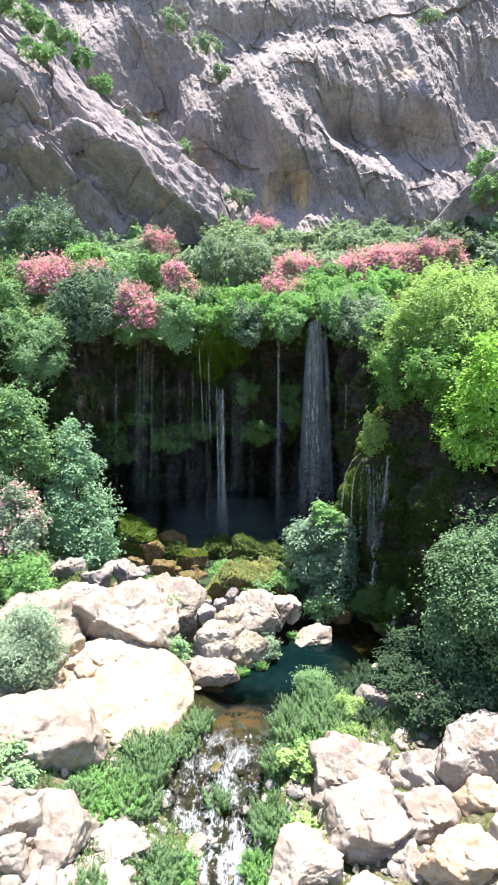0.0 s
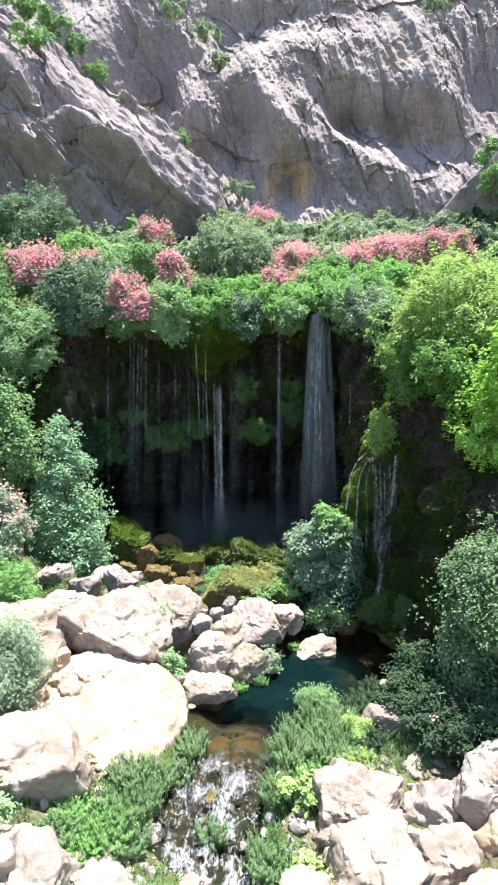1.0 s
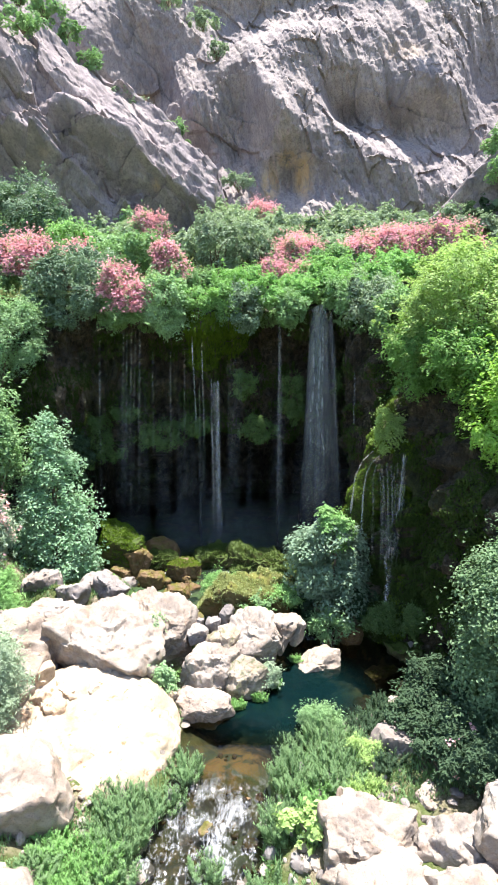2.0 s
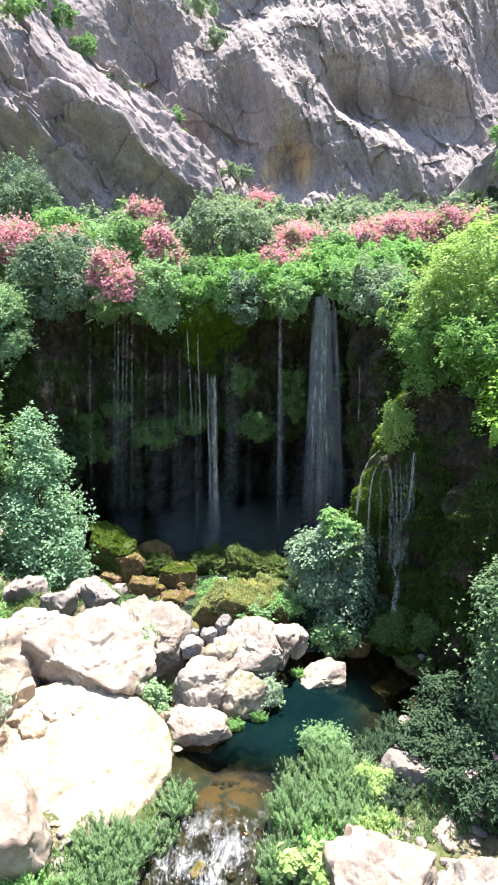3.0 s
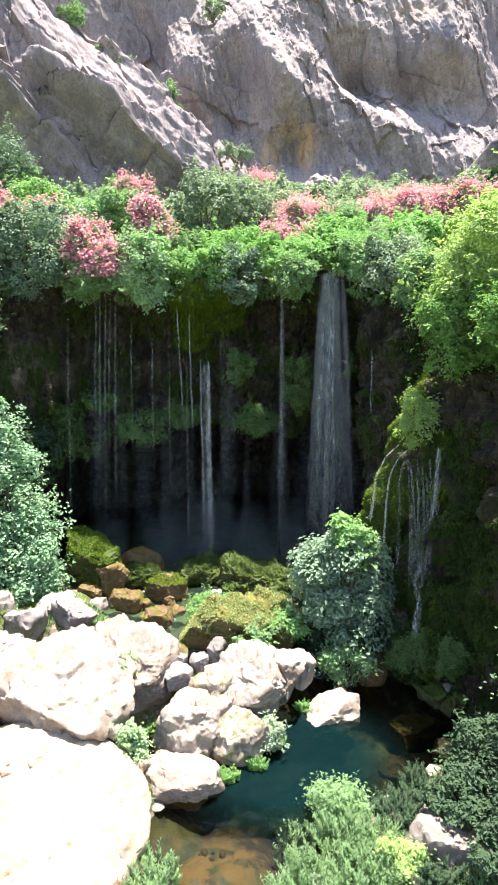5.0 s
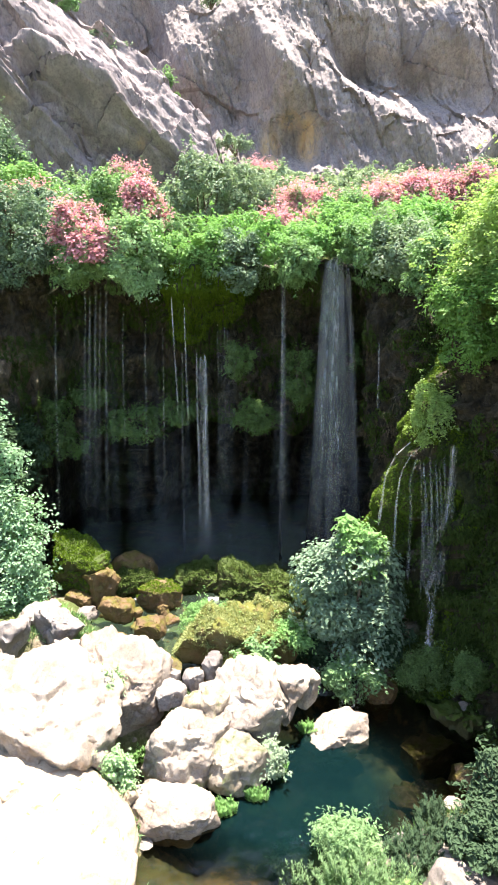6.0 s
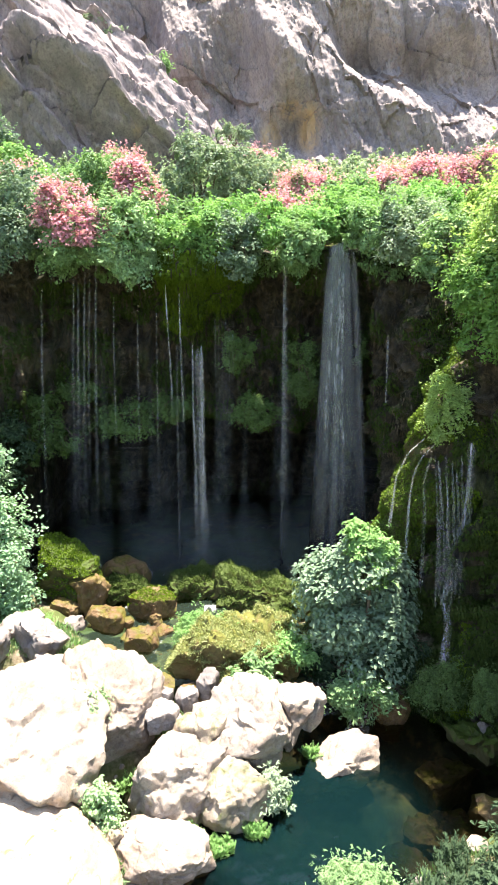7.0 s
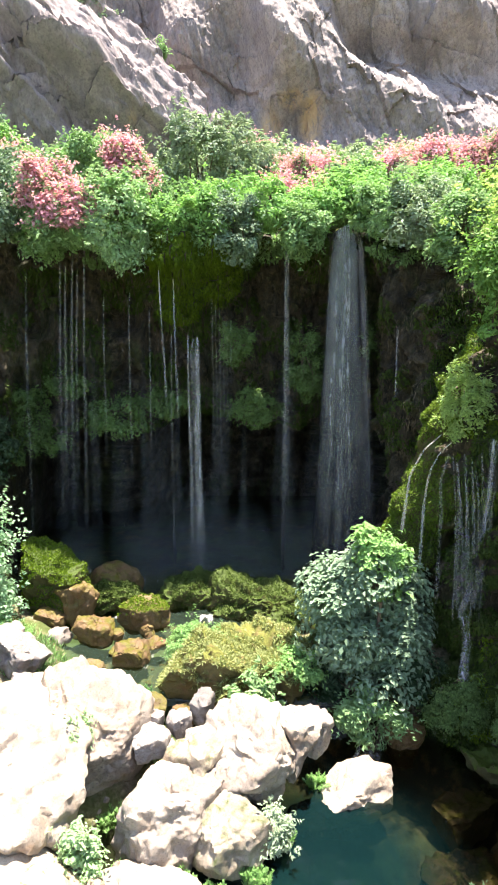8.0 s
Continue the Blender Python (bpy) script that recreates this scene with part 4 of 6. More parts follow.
boulder(-5.0, 28.5, 0.45, 0.64, 0.5, 0.76, ochre_rock, "wet brown rock in the shallow water")
moss_rock_b = boulder(-2.94, 28.4, 0.05, 0.8, 0.62, 0.52, ochre_rock, "low brown rock with a moss top in the shallow water", sharp=34, rough=1.3)
boulder(-4.25, 27.5, 0.0, 0.62, 0.5, 0.42, ochre_rock, "yellowish wet rock in the shallow water")
boulder(-2.83, 26.4, -0.1, 0.6, 0.45, 0.4, ochre_rock, "yellowish wet rock in the shallow water")
boulder(-3.6, 27.4, -0.1, 0.25, 0.2, 0.2, ochre_rock, "small brown stone in the shallows")
boulder(-5.3, 27.3, -0.1, 0.45, 0.35, 0.24, grey_limestone, "low grey stone in the shallows")
boulder(-5.75, 28.1, 0.0, 0.55, 0.4, 0.3, ochre_rock, "low ochre stone at the water edge")
boulder(-2.75, 27.8, -0.2, 0.28, 0.24, 0.24, ochre_rock, "small ochre stone in the shallows")
moss_mound_a = boulder(-1.3, 30.0, -0.2, 1.3, 0.8, 0.62, wet_moss_rock, "dark moss mound in front of the falls", sharp=22, rough=2.0)
moss_mound_b = boulder(0.85, 29.6, -0.25, 1.8, 1.0, 0.72, wet_moss_rock, "long dark moss mound in front of the falls", sharp=22, rough=2.0)
moss_mound_c = boulder(1.9, 28.0, -0.2, 1.0, 0.8, 0.7, wet_moss_rock, "dark moss mound beside the fig tree", sharp=22, rough=2.0)
moss_mound_d = boulder(-4.0, 29.7, -0.2, 1.1, 0.7, 0.6, wet_moss_rock, "low dark moss mound in front of the falls", sharp=22, rough=2.0)
boulder(-4.4, 30.6, 0.12, 1.0, 0.65, 0.62, ochre_rock, "brown rounded boulder in the spray", sharp=10, rough=0.5)
boulder(2.65, 22.7, -1.28, 0.95, 0.65, 0.42, label="low pinkish white rock standing in the pool", turn=(2, -12, 10), rough=1.0, seed=158)
boulder(4.21, 24.3, -1.05, 0.58, 0.5, 0.75, ochre_rock, "brown wet rock at the foot of the mossy wall")
tufa_dome = boulder(6.15, 27.5, 5.4, 1.25, 1.3, 3.4, wet_moss_rock, "moss-covered tufa buttress with water running over it", sharp=14, rough=1.3, name="mossy_rock", group="mossy tufa of the side wall", turn=(0, 17, 0))
# two dark rocks added to stand in for the black gap by the fig
boulder(4.6, 26.3, -0.5, 1.3, 1.0, 1.1, wet_moss_rock, "added dark mossy rock in place of the shaded gap beside the fig tree", sharp=28, rough=1.9)
boulder(3.3, 26.6, -0.3, 1.3, 0.9, 0.9, wet_moss_rock, "added dark mossy rock in place of the shaded gap under the fig tree", sharp=28, rough=1.9)
boulder(5.3, 22.6, -1.72, 0.9, 0.5, 0.4, ochre_rock, "brown stone lying under the pool water", turn=(0, 0, 20))
boulder(4.6, 21.4, -2.1, 1.0, 0.6, 0.4, ochre_rock, "brown stone lying under the pool water", turn=(0, 0, 20))
boulder(3.4, 20.5, -2.0, 0.9, 0.6, 0.4, ochre_rock, "brown stone lying under the pool water", turn=(0, 0, 20))
boulder(5.8, 21.2, -1.4, 0.6, 0.5, 0.4, ochre_rock, "brown stone at the shaded pool edge")
boulder(6.4, 23.2, -1.5, 0.9, 0.8, 0.9, wet_moss_rock, "dark mossy rock at the foot of the wall", sharp=28, rough=1.9)
boulder(2.2, 22.3, -1.56, 1.0, 0.45, 0.25, ochre_rock, "orange-brown ledge just under the pool water")
boulder(2.2, 12.9, -1.5, 0.45, 0.4, 0.4)
boulder(1.9, 10.9, -1.7, 0.7, 0.6, 0.5)
boulder(0.9, 13.0, -1.9, 0.25, 0.22, 0.2)
boulder(0.75, 12.6, -1.95, 0.3, 0.25, 0.2)
boulder(-0.1, 14.6, -2.0, 0.16, 0.16, 0.16, grey_limestone, "small dark stone in the rapids")
boulder(-1.4, 13.6, -2.3, 0.22, 0.3, 0.14, ochre_rock, "low ochre stone in the rapids")
boulder(-1.6, 12.2, -2.45, 0.5, 0.3, 0.2, ochre_rock, "low ochre stone in the rapids")
boulder(-0.9, 15.9, -1.75, 0.3, 0.25, 0.2, ochre_rock, "low mossy stone in the rapids")
boulder(-4.6, 14.6, -1.9, 0.3, 0.25, 0.3, tan_limestone, "small tan stone on the bank")
boulder(-4.3, 15.0, -1.8, 0.25, 0.22, 0.3, tan_limestone, "small tan stone on the bank")
boulder(-3.6, 13.0, -1.9, 0.4, 0.35, 0.3, tan_limestone, "small tan stone on the bank")
boulder(-6.0, 18.9, -0.4, 0.5, 0.4, 0.4, tan_limestone, "tan stone between white boulders")
boulder(-7.2, 19.4, -0.3, 0.9, 0.8, 0.6)
boulder(-6.9, 18.0, -0.9, 0.7, 0.6, 0.5, tan_limestone, "tan stone between white boulders")
boulder(-5.6, 19.6, -0.3, 0.6, 0.5, 0.4, tan_limestone, "tan stone between white boulders")
boulder(-6.4, 19.2, -0.3, 0.5, 0.45, 0.4, tan_limestone, "tan stone between white boulders")
boulder(-8.4, 18.0, -0.6, 0.9, 0.8, 0.6)
boulder(-4.8, 19.6, -0.2, 0.4, 0.35, 0.3, tan_limestone, "small tan stone between boulders")
boulder(-7.4, 11.4, -1.7, 0.9, 0.8, 0.6)
boulder(-4.3, 12.4, -1.8, 0.5, 0.45, 0.4)
boulder(-6.0, 14.6, -1.6, 0.5, 0.45, 0.45)
boulder(-3.9, 10.4, -2.0, 1.0, 0.8, 0.6)
boulder(-1.2, 24.3, -0.5, 0.5, 0.35, 0.3, ochre_rock, "brown stone under shallow water")
boulder(7.2, 15.0, 0.2, 0.9, 0.8, 0.8, grey_limestone, "weathered grey boulder at the foot of a tree")
boulder(-4.0, 26.0, -0.28, 0.4, 0.3, 0.16, ochre_rock, "flat brown stone in the shallows")
boulder(-3.3, 26.8, -0.3, 0.45, 0.3, 0.15, ochre_rock, "flat brown stone in the shallows")
boulder(-2.4, 27.2, -0.32, 0.4, 0.35, 0.14, ochre_rock, "flat brown stone in the shallows")
boulder(-4.7, 25.8, -0.2, 0.4, 0.3, 0.2, grey_limestone, "flat grey stone in the shallows")
boulder(-2.0, 24.4, -0.25, 0.35, 0.3, 0.2, ochre_rock, "flat brown stone in the shallows")


# ---- foliage ----


def leaves(centres, normals, length, width, rng, droop=0.3):
    """One diamond leaf at each centre; returns vertices and faces."""
    n = len(centres)
    nn = normals / (np.linalg.norm(normals, axis=1)[:, None] + 1e-9)
    t = np.cross(nn, rng.normal(size=(n, 3)))
    t[:, 2] -= droop * np.abs(t[:, 2])
    t /= np.linalg.norm(t, axis=1)[:, None] + 1e-9
    b = np.cross(nn, t)
    size = rng.uniform(0.65, 1.25, n)[:, None]
    hl, hw = length * 0.5 * size, width * 0.5 * size
    fold = nn * hw * 0.5
    v = np.stack([centres - t * hl, centres + b * hw + fold - t * hl * 0.1, centres + t * hl, centres - b * hw + fold - t * hl * 0.1], 1)
    return v.reshape(-1, 3), np.arange(4 * n).reshape(n, 4)


def crown_points(lobes, n, rng, spread, clump=70, upward=1.4, shoots=0.12):
    """Leaf places and normals on clumps that cover the lobes (x, y, z, rx, ry, rz)."""
    lobes = np.array(lobes, float)
    area = (lobes[:, 3] * lobes[:, 4] + lobes[:, 5] * (lobes[:, 3] + lobes[:, 4])) ** 1.0
    m = max(8, n // clump)
    pick = rng.choice(len(lobes), m * 2, p=area / area.sum())
    d = rng.normal(size=(m * 2, 3))
    d[:, 2] += 0.25 * np.abs(d[:, 2])
    d /= np.linalg.norm(d, axis=1)[:, None]
    depth = 1 - 0.28 * rng.random(m * 2) ** 2
    c = lobes[pick, :3] + d * lobes[pick, 3:] * depth[:, None]
    inside = np.zeros(len(c), bool)
    for k, l in enumerate(lobes):
        inside |= (np.sum(((c - l[:3]) / l[3:]) ** 2, axis=1) < 0.62) & (pick != k)
    c, d = c[~inside][:m], d[~inside][:m]
    m = len(c)
    cl_size = spread * rng.uniform(0.55, 1.5, m)
    own = np.repeat(np.arange(m), n // m + 1)[:n]
    axis = d * 0.75 + rng.normal(size=d.shape) * 0.22 + np.array([0, 0, 0.5])
    axis /= np.linalg.norm(axis, axis=1)[:, None]
    r = cl_size[own][:, None]
    off = rng.normal(size=(len(own), 3)) * r * 0.6
    ax = axis[own]
    off = off - ax * np.sum(off * ax, axis=1)[:, None]
    far = np.linalg.norm(off, axis=1)[:, None]
    off = off * np.minimum(1, 1.05 * r / (far + 1e-6))
    flat = np.linalg.norm(off, axis=1)[:, None]
    p = c[own] + off - ax * (flat ** 2 / (1.25 * r)) + ax * rng.normal(size=(len(own), 1)) * 0.14 * r + rng.normal(size=off.shape) * 0.05 * r
    nrm = ax * 1.0 + off / (r + 1e-6) * 1.2 + rng.normal(size=off.shape) * 0.33 + np.array([0, 0, upward * 0.42])
    # leafy shoots that stand out from the clumps
    m_s = max(6, int(m * 1.6))
    root = rng.integers(0, m, m_s)
    way = d[root] * 0.7 + rng.normal(size=(m_s, 3)) * 0.45 + np.array([0, 0, 0.55])
    way /= np.linalg.norm(way, axis=1)[:, None]
    reach = spread * rng.uniform(0.7, 2.3, m_s)
    start = c[root] + rng.normal(size=(m_s, 3)) * spread * 0.5
    take = rng.random(len(own)) < shoots
    k = rng.integers(0, m_s, len(own))
    f = rng.random(len(own)) ** 0.8
    q = start[k] + way[k] * (reach[k] * f)[:, None] + rng.normal(size=off.shape) * (spread * 0.2 * (1.15 - f))[:, None]
    q[:, 2] -= 0.25 * reach[k] * f ** 2
    p = np.where(take[:, None], q, p)
    nrm = np.where(take[:, None], way[k] * 0.5 + rng.normal(size=off.shape) * 0.6 + np.array([0, 0, 0.9]), nrm)
    return p, nrm, c, d


def bushy_lobes(w, d, h, rng, count=8, boxy=0.85):
    out = [(0, 0, h * 0.45, w * 0.3, d * 0.3, h * 0.36)]
    for k in range(int(count * 1.5)):
        a, e = 2.4 * k + rng.uniform(-0.5, 0.5), rng.uniform(-0.45 if boxy > 0.7 else -0.95, 0.97)
        r = rng.uniform(0.14, 0.29)
        ce = math.sqrt(max(0, 1 - e * e)) ** boxy
        reach = rng.uniform(0.72, 1.18)
        out.append((math.cos(a) * ce * w * (0.5 - r * 0.8) * reach, math.sin(a) * ce * d * (0.5 - r * 0.8) * reach, h * 0.5 + e * h * (0.5 - r * 0.8) * reach, w * r, d * r, h * r * 0.9))
    return out


def cone_lobes(w, d, h, rng, tiers=11):
    out = []
    for k in range(tiers):
        f = (k + 0.5) / tiers
        r = 0.5 * (1 - f) ** 0.6 * (0.85 if f < 0.1 else 1)
        for j in range(max(1, int(8 * (1 - f)) + 1)):
            a = 2.4 * (j + 5 * k) + rng.uniform(-0.4, 0.4)
            s = max(0.07, r * rng.uniform(0.28, 0.45))
            rr = max(0, r - s) * rng.uniform(0.8, 1.2)
            out.append((math.cos(a) * w * rr, math.sin(a) * d * rr, h * (f * 0.95 + 0.02 + rng.uniform(-0.03, 0.03)), w * s, d * s, h * 0.035 + h * 0.28 * s))
        out.append((0, 0, h * f * 0.95, w * r * 0.6, d * r * 0.6, h * 0.08))
    return out


def limbs(base, ends, thick, rng):
    out = []
    base = np.array(base, float)
    for e in ends:
        e = np.array(e, float)
        k = np.linspace(0, 1, 7)[:, None]
        bend = np.array([rng.normal() * 0.08, rng.normal() * 0.08, 0.18]) * np.linalg.norm(e - base)
        pts = base * (1 - k) + e * k + bend * np.sin(np.pi * k)
        out.append(tube(pts, np.linspace(thick, thick * 0.2, 7), 6))
    return joined(out)


PLANTS = [100]


def plant(name, x, y, z, w, d, h, material, label, category="shrub", group="", shape="bush", leaf=(0.14, 0.075), cover=2.3, count=8, clump=70,
          flowers=None, flower_amount=0.35, trunk=0.05, lift=0.0, seed=None, upward=1.4, stems=True, boxy=0.85, lump=1.2, shoots=0.12):
    """A shrub or tree with stems and a crown of single leaves, rooted at (x, y, z)."""
    PLANTS[0] += 1
    rng = np.random.default_rng(seed or PLANTS[0])
    z = float(ground_height(np.array([x]), np.array([y]))[0]) - 0.05 if z is None else z
    ob = thing(name, (x, y, z), label, category, group)
    hc = h - lift
    lobes = cone_lobes(w, d, hc, rng) if shape == "cone" else bushy_lobes(w, d, hc, rng, count, boxy)
    lobes = [(a, b, c + lift, r, s, t) for a, b, c, r, s, t in lobes]
    p_ = 1.6
    a_, b_, c_ = w / 2, d / 2, hc / 2
    area = 4 * math.pi * (((a_ * b_) ** p_ + (a_ * c_) ** p_ + (b_ * c_) ** p_) / 3) ** (1 / p_)
    n = int(cover * area / (0.5 * leaf[0] * leaf[1]))
    n = min(n, 95000)
    spread = min(0.6, lump * (0.066 * (w + d + hc) / 3 + leaf[0] * 0.5))
    clump = int(clump * (spread / 0.25) ** 1.2) + 12
    pts, nrm, c, dd = crown_points(lobes, n, rng, spread, clump, upward, shoots)
    low = pts[:, 2] > -0.1
    part("crown", make_mesh("crown", *leaves(pts[low], nrm[low], *leaf, rng), smooth=False), material, ob)
    ends = c[rng.choice(len(c), min(len(c), 9), replace=False)] * 0.85 + np.array([0, 0, h * 0.05])
    if lift > 0.6 or shape == "cone":
        tr = tube([(0, 0, -0.3), (0.03 * h, 0, h * 0.3), (0, 0.02 * h, h * 0.6), (0, 0, h * 0.88)], [trunk * 1.6, trunk * 1.2, trunk * 0.7, trunk * 0.2], 9)
        part("trunk", make_mesh("trunk", *joined([tr, limbs((0, 0, max(lift * 0.8, h * 0.25)), ends, trunk * 0.5, rng)])), bark, ob)
    else:
        root = (0, 0, -0.15) if stems else (0, 0.7, h * 0.55)
        part("woody_stem", make_mesh("woody_stem", *limbs(root, ends, trunk, rng)), bark, ob)
    if flowers:
        k = int(n * flower_amount)
        pts, nrm, _, _ = crown_points([(a, b, c + 0.03 * h, r * 1.06, s * 1.06, t * 1.06) for a, b, c, r, s, t in lobes], k, rng, spread * 0.7, 18, shoots=0.2)
        up = pts[:, 2] > h * 0.22
        part("blossom", make_mesh("blossom", *leaves(pts[up], nrm[up], leaf[0] * 0.62, leaf[0] * 0.56, rng), smooth=False), flowers, ob, "clusters of pink oleander flowers")
    return ob


def herb(name, x, y, z, w, d, h, material, label, group="herbs along the stream", stems=70, blade=(0.13, 0.022), seed=None):
    """A clump of upright leafy stems."""
    PLANTS[0] += 1
    rng = np.random.default_rng(seed or PLANTS[0])
    z = float(ground_height(np.array([x]), np.array([y]))[0]) - 0.05 if z is None else z
    ob = thing(name, (x, y, z), label, "plant", group)
    a, r = rng.uniform(0, 6.28, stems), np.sqrt(rng.random(stems))
    bx, by = np.cos(a) * r * w * 0.46, np.sin(a) * r * d * 0.46
    ht = h * rng.uniform(0.6, 1.05, stems) * (1 - 0.3 * r * r)
    lx, ly = bx * 0.25 + rng.normal(size=stems) * 0.06, by * 0.25 + rng.normal(size=stems) * 0.06
    per = 42
    k = np.tile(np.linspace(0.12, 1, per), stems)
    own = np.repeat(np.arange(stems), per)
    c = np.stack([bx[own] + lx[own] * k * k, by[own] + ly[own] * k * k, ht[own] * k], 1)
    aa = rng.uniform(0, 6.28, len(own))
    out = np.stack([np.cos(aa), np.sin(aa), 0.55 + 0.5 * k], 1)
    out /= np.linalg.norm(out, axis=1)[:, None]
    L = blade[0] * (1.15 - 0.6 * k) * rng.uniform(0.7, 1.3, len(own))
    tip = c + out * L[:, None]
    sd = np.cross(out, (0, 0, 1.0))
    sd /= np.linalg.norm(sd, axis=1)[:, None]
    mid = c + out * (0.45 * L)[:, None]
    hw = (blade[1] * 0.5)
    v = np.stack([c, mid + sd * hw, tip, mid - sd * hw], 1).reshape(-1, 3)
    part("foliage", make_mesh("foliage", v, np.arange(len(v)).reshape(-1, 4), smooth=False), material, ob)
    st = [tube([(bx[i], by[i], -0.1), (bx[i] + lx[i] * 0.25, by[i] + ly[i] * 0.25, ht[i] * 0.5), (bx[i] + lx[i], by[i] + ly[i], ht[i])], [0.008, 0.006, 0.003], 4) for i in range(0, stems, 2)]
    part("stalk", make_mesh("stalk", *joined(st)), material, ob)
    return ob


def mossy(ob, n, material, length=0.12, width=0.05, seed=1, low=-0.2, name="moss_coat", label="shaggy moss coat", level=-9.0):
    """A coat of short moss leaves on the upper side of a rock, as a part of it."""
    me = ob.data
    co = np.empty(len(me.vertices) * 3, np.float32)
    me.vertices.foreach_get("co", co)
    nn = np.empty(len(me.vertices) * 3, np.float32)
    me.vertices.foreach_get("normal", nn)
    co, nn = co.reshape(-1, 3), nn.reshape(-1, 3)
    rng = np.random.default_rng(seed)
    idx = np.empty(len(me.loops), np.int32)
    me.loops.foreach_get("vertex_index", idx)
    tri = idx.reshape(-1, 3)
    size = np.linalg.norm(np.cross(co[tri[:, 1]] - co[tri[:, 0]], co[tri[:, 2]] - co[tri[:, 0]]), axis=1)
    k = tri[rng.choice(len(tri), n, p=size / size.sum())]
    w = rng.dirichlet((1, 1, 1), n)[..., None]
    p, m = np.sum(co[k] * w, axis=1), np.sum(nn[k] * w, axis=1)
    ok = (m[:, 2] > low) & (fbm(p + seed * 9, 1.4, 3, seed) > level)
    p, m = p[ok], m[ok]
    way = m * 0.8 + rng.normal(size=p.shape) * 0.5 + np.array([0, 0, -0.25])
    way /= np.linalg.norm(way, axis=1)[:, None]
    side = np.cross(way, rng.normal(size=p.shape))
    side /= np.linalg.norm(side, axis=1)[:, None] + 1e-9
    L = (length * rng.uniform(0.5, 1.4, len(p)))[:, None]
    v = np.stack([p, p + way * L * 0.5 + side * width * 0.5, p + way * L, p + way * L * 0.5 - side * width * 0.5], 1).reshape(-1, 3)
    coat = part(name, make_mesh(name, v, np.arange(len(v)).reshape(-1, 4), smooth=False), material, ob, label)
    return tagged(coat, kind="stuff")


def build_pebbles(n, seed, material, x0, x1, y0, y1, rmin, rmax, label, wet=False, near=3.5):
    rng = np.random.default_rng(seed)
    v, f = ico(2)
    x, y = rng.uniform(x0, x1, n), rng.uniform(y0, y1, n)
    z = ground_height(x, y)
    dry = (z > water_level(y) - 0.05) if not wet else (z < water_level(y) + 0.05)
    dry &= np.abs(x - stream_x(y)) < stream_half(y) + (near if not wet else 0.3)
    if wet:
        dry &= (y < 18.6) | (y > 24.8)
    x, y, z = x[dry], y[dry], z[dry]
    r = rmin + (rmax - rmin) * rng.random(len(x)) ** 3
    pieces = []
    for i in range(len(x)):
        q = v * (1 + 0.22 * rng.normal(size=(1, 3))) + 0.0
        cut = rng.normal(size=(8, 3))
        cut /= np.linalg.norm(cut, axis=1)[:, None]
        rad = np.min(np.where(v @ cut.T > 0.05, 0.62 / np.maximum(v @ cut.T, 0.05), 9), axis=1)
        q = q * np.minimum(rad, 1.0)[:, None] * r[i] * (1, 1, 0.7)
        pieces.append((q + (x[i], y[i], z[i] + r[i] * 0.2), f))
    return tagged(part("pebbles", make_mesh("pebbles", *joined(pieces), True, 28), material), label, "stones", kind="stuff")


def build_grass(name, n, seed, material, label, keep, length=0.22, width=0.02):
    rng = np.random.default_rng(seed)
    x, y = rng.uniform(-11, 8, n), rng.uniform(9, 27, n)
    z = ground_height(x, y)
    p = np.stack([x, y, z], 1)
    ok = (z > water_level(y) + 0.03) & keep(p)
    p = p[ok]
    k = len(p)
    way = rng.normal(size=(k, 3)) * 0.45 + np.array([0, 0, 1.0])
    way /= np.linalg.norm(way, axis=1)[:, None]
    side = np.cross(way, rng.normal(size=(k, 3)))
    side /= np.linalg.norm(side, axis=1)[:, None]
    L = (length * rng.uniform(0.5, 1.5, k))[:, None]
    v = np.stack([p, p + way * L * 0.5 + side * width * 0.5, p + way * L, p + way * L * 0.5 - side * width * 0.5], 1).reshape(-1, 3)
    return tagged(part(name, make_mesh(name, v, np.arange(len(v)).reshape(-1, 4), smooth=False), material), label, "grass", kind="stuff")


# trees of the banks
plant("young_poplar", -8.5, 27.4, 0.2, 4.7, 3.8, 7.6, poplar_leaf, "young light-green broadleaf tree on the bank", "tree", shape="cone", leaf=(0.13, 0.085), trunk=0.09, upward=2.6)
plant("bank_tree", 8.4, 17.4, -0.5, 5.0, 4.4, 7.6, tree_leaf, "dense green broadleaf tree among boulders", "tree", leaf=(0.12, 0.07), trunk=0.12, upward=1.7, count=18, boxy=0.7, lift=0.4, cover=2.8, lump=2.0, shoots=0.05)
# these shrubs stand in the sun; their shade is in the leaf colour
plant("bank_shrub", 6.0, 18.8, -0.7, 2.2, 2.0, 2.2, shade_toned_leaf, "dark shrub at the shaded pool edge", leaf=(0.14, 0.06))
plant("bank_shrub", 6.0, 15.9, -0.4, 1.8, 1.6, 1.6, shade_toned_leaf, "dark shrub between boulders with a few pink blooms", leaf=(0.14, 0.05), flowers=pale_petal, flower_amount=0.02)
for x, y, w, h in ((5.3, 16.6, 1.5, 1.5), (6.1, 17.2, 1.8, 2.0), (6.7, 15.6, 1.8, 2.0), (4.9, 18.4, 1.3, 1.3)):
    plant("bank_shrub", x, y, None, w, w, h, shade_toned_leaf, "dark shrub in the shade of the bank tree", group="shade shrubs on the bank", leaf=(0.13, 0.055), count=8)
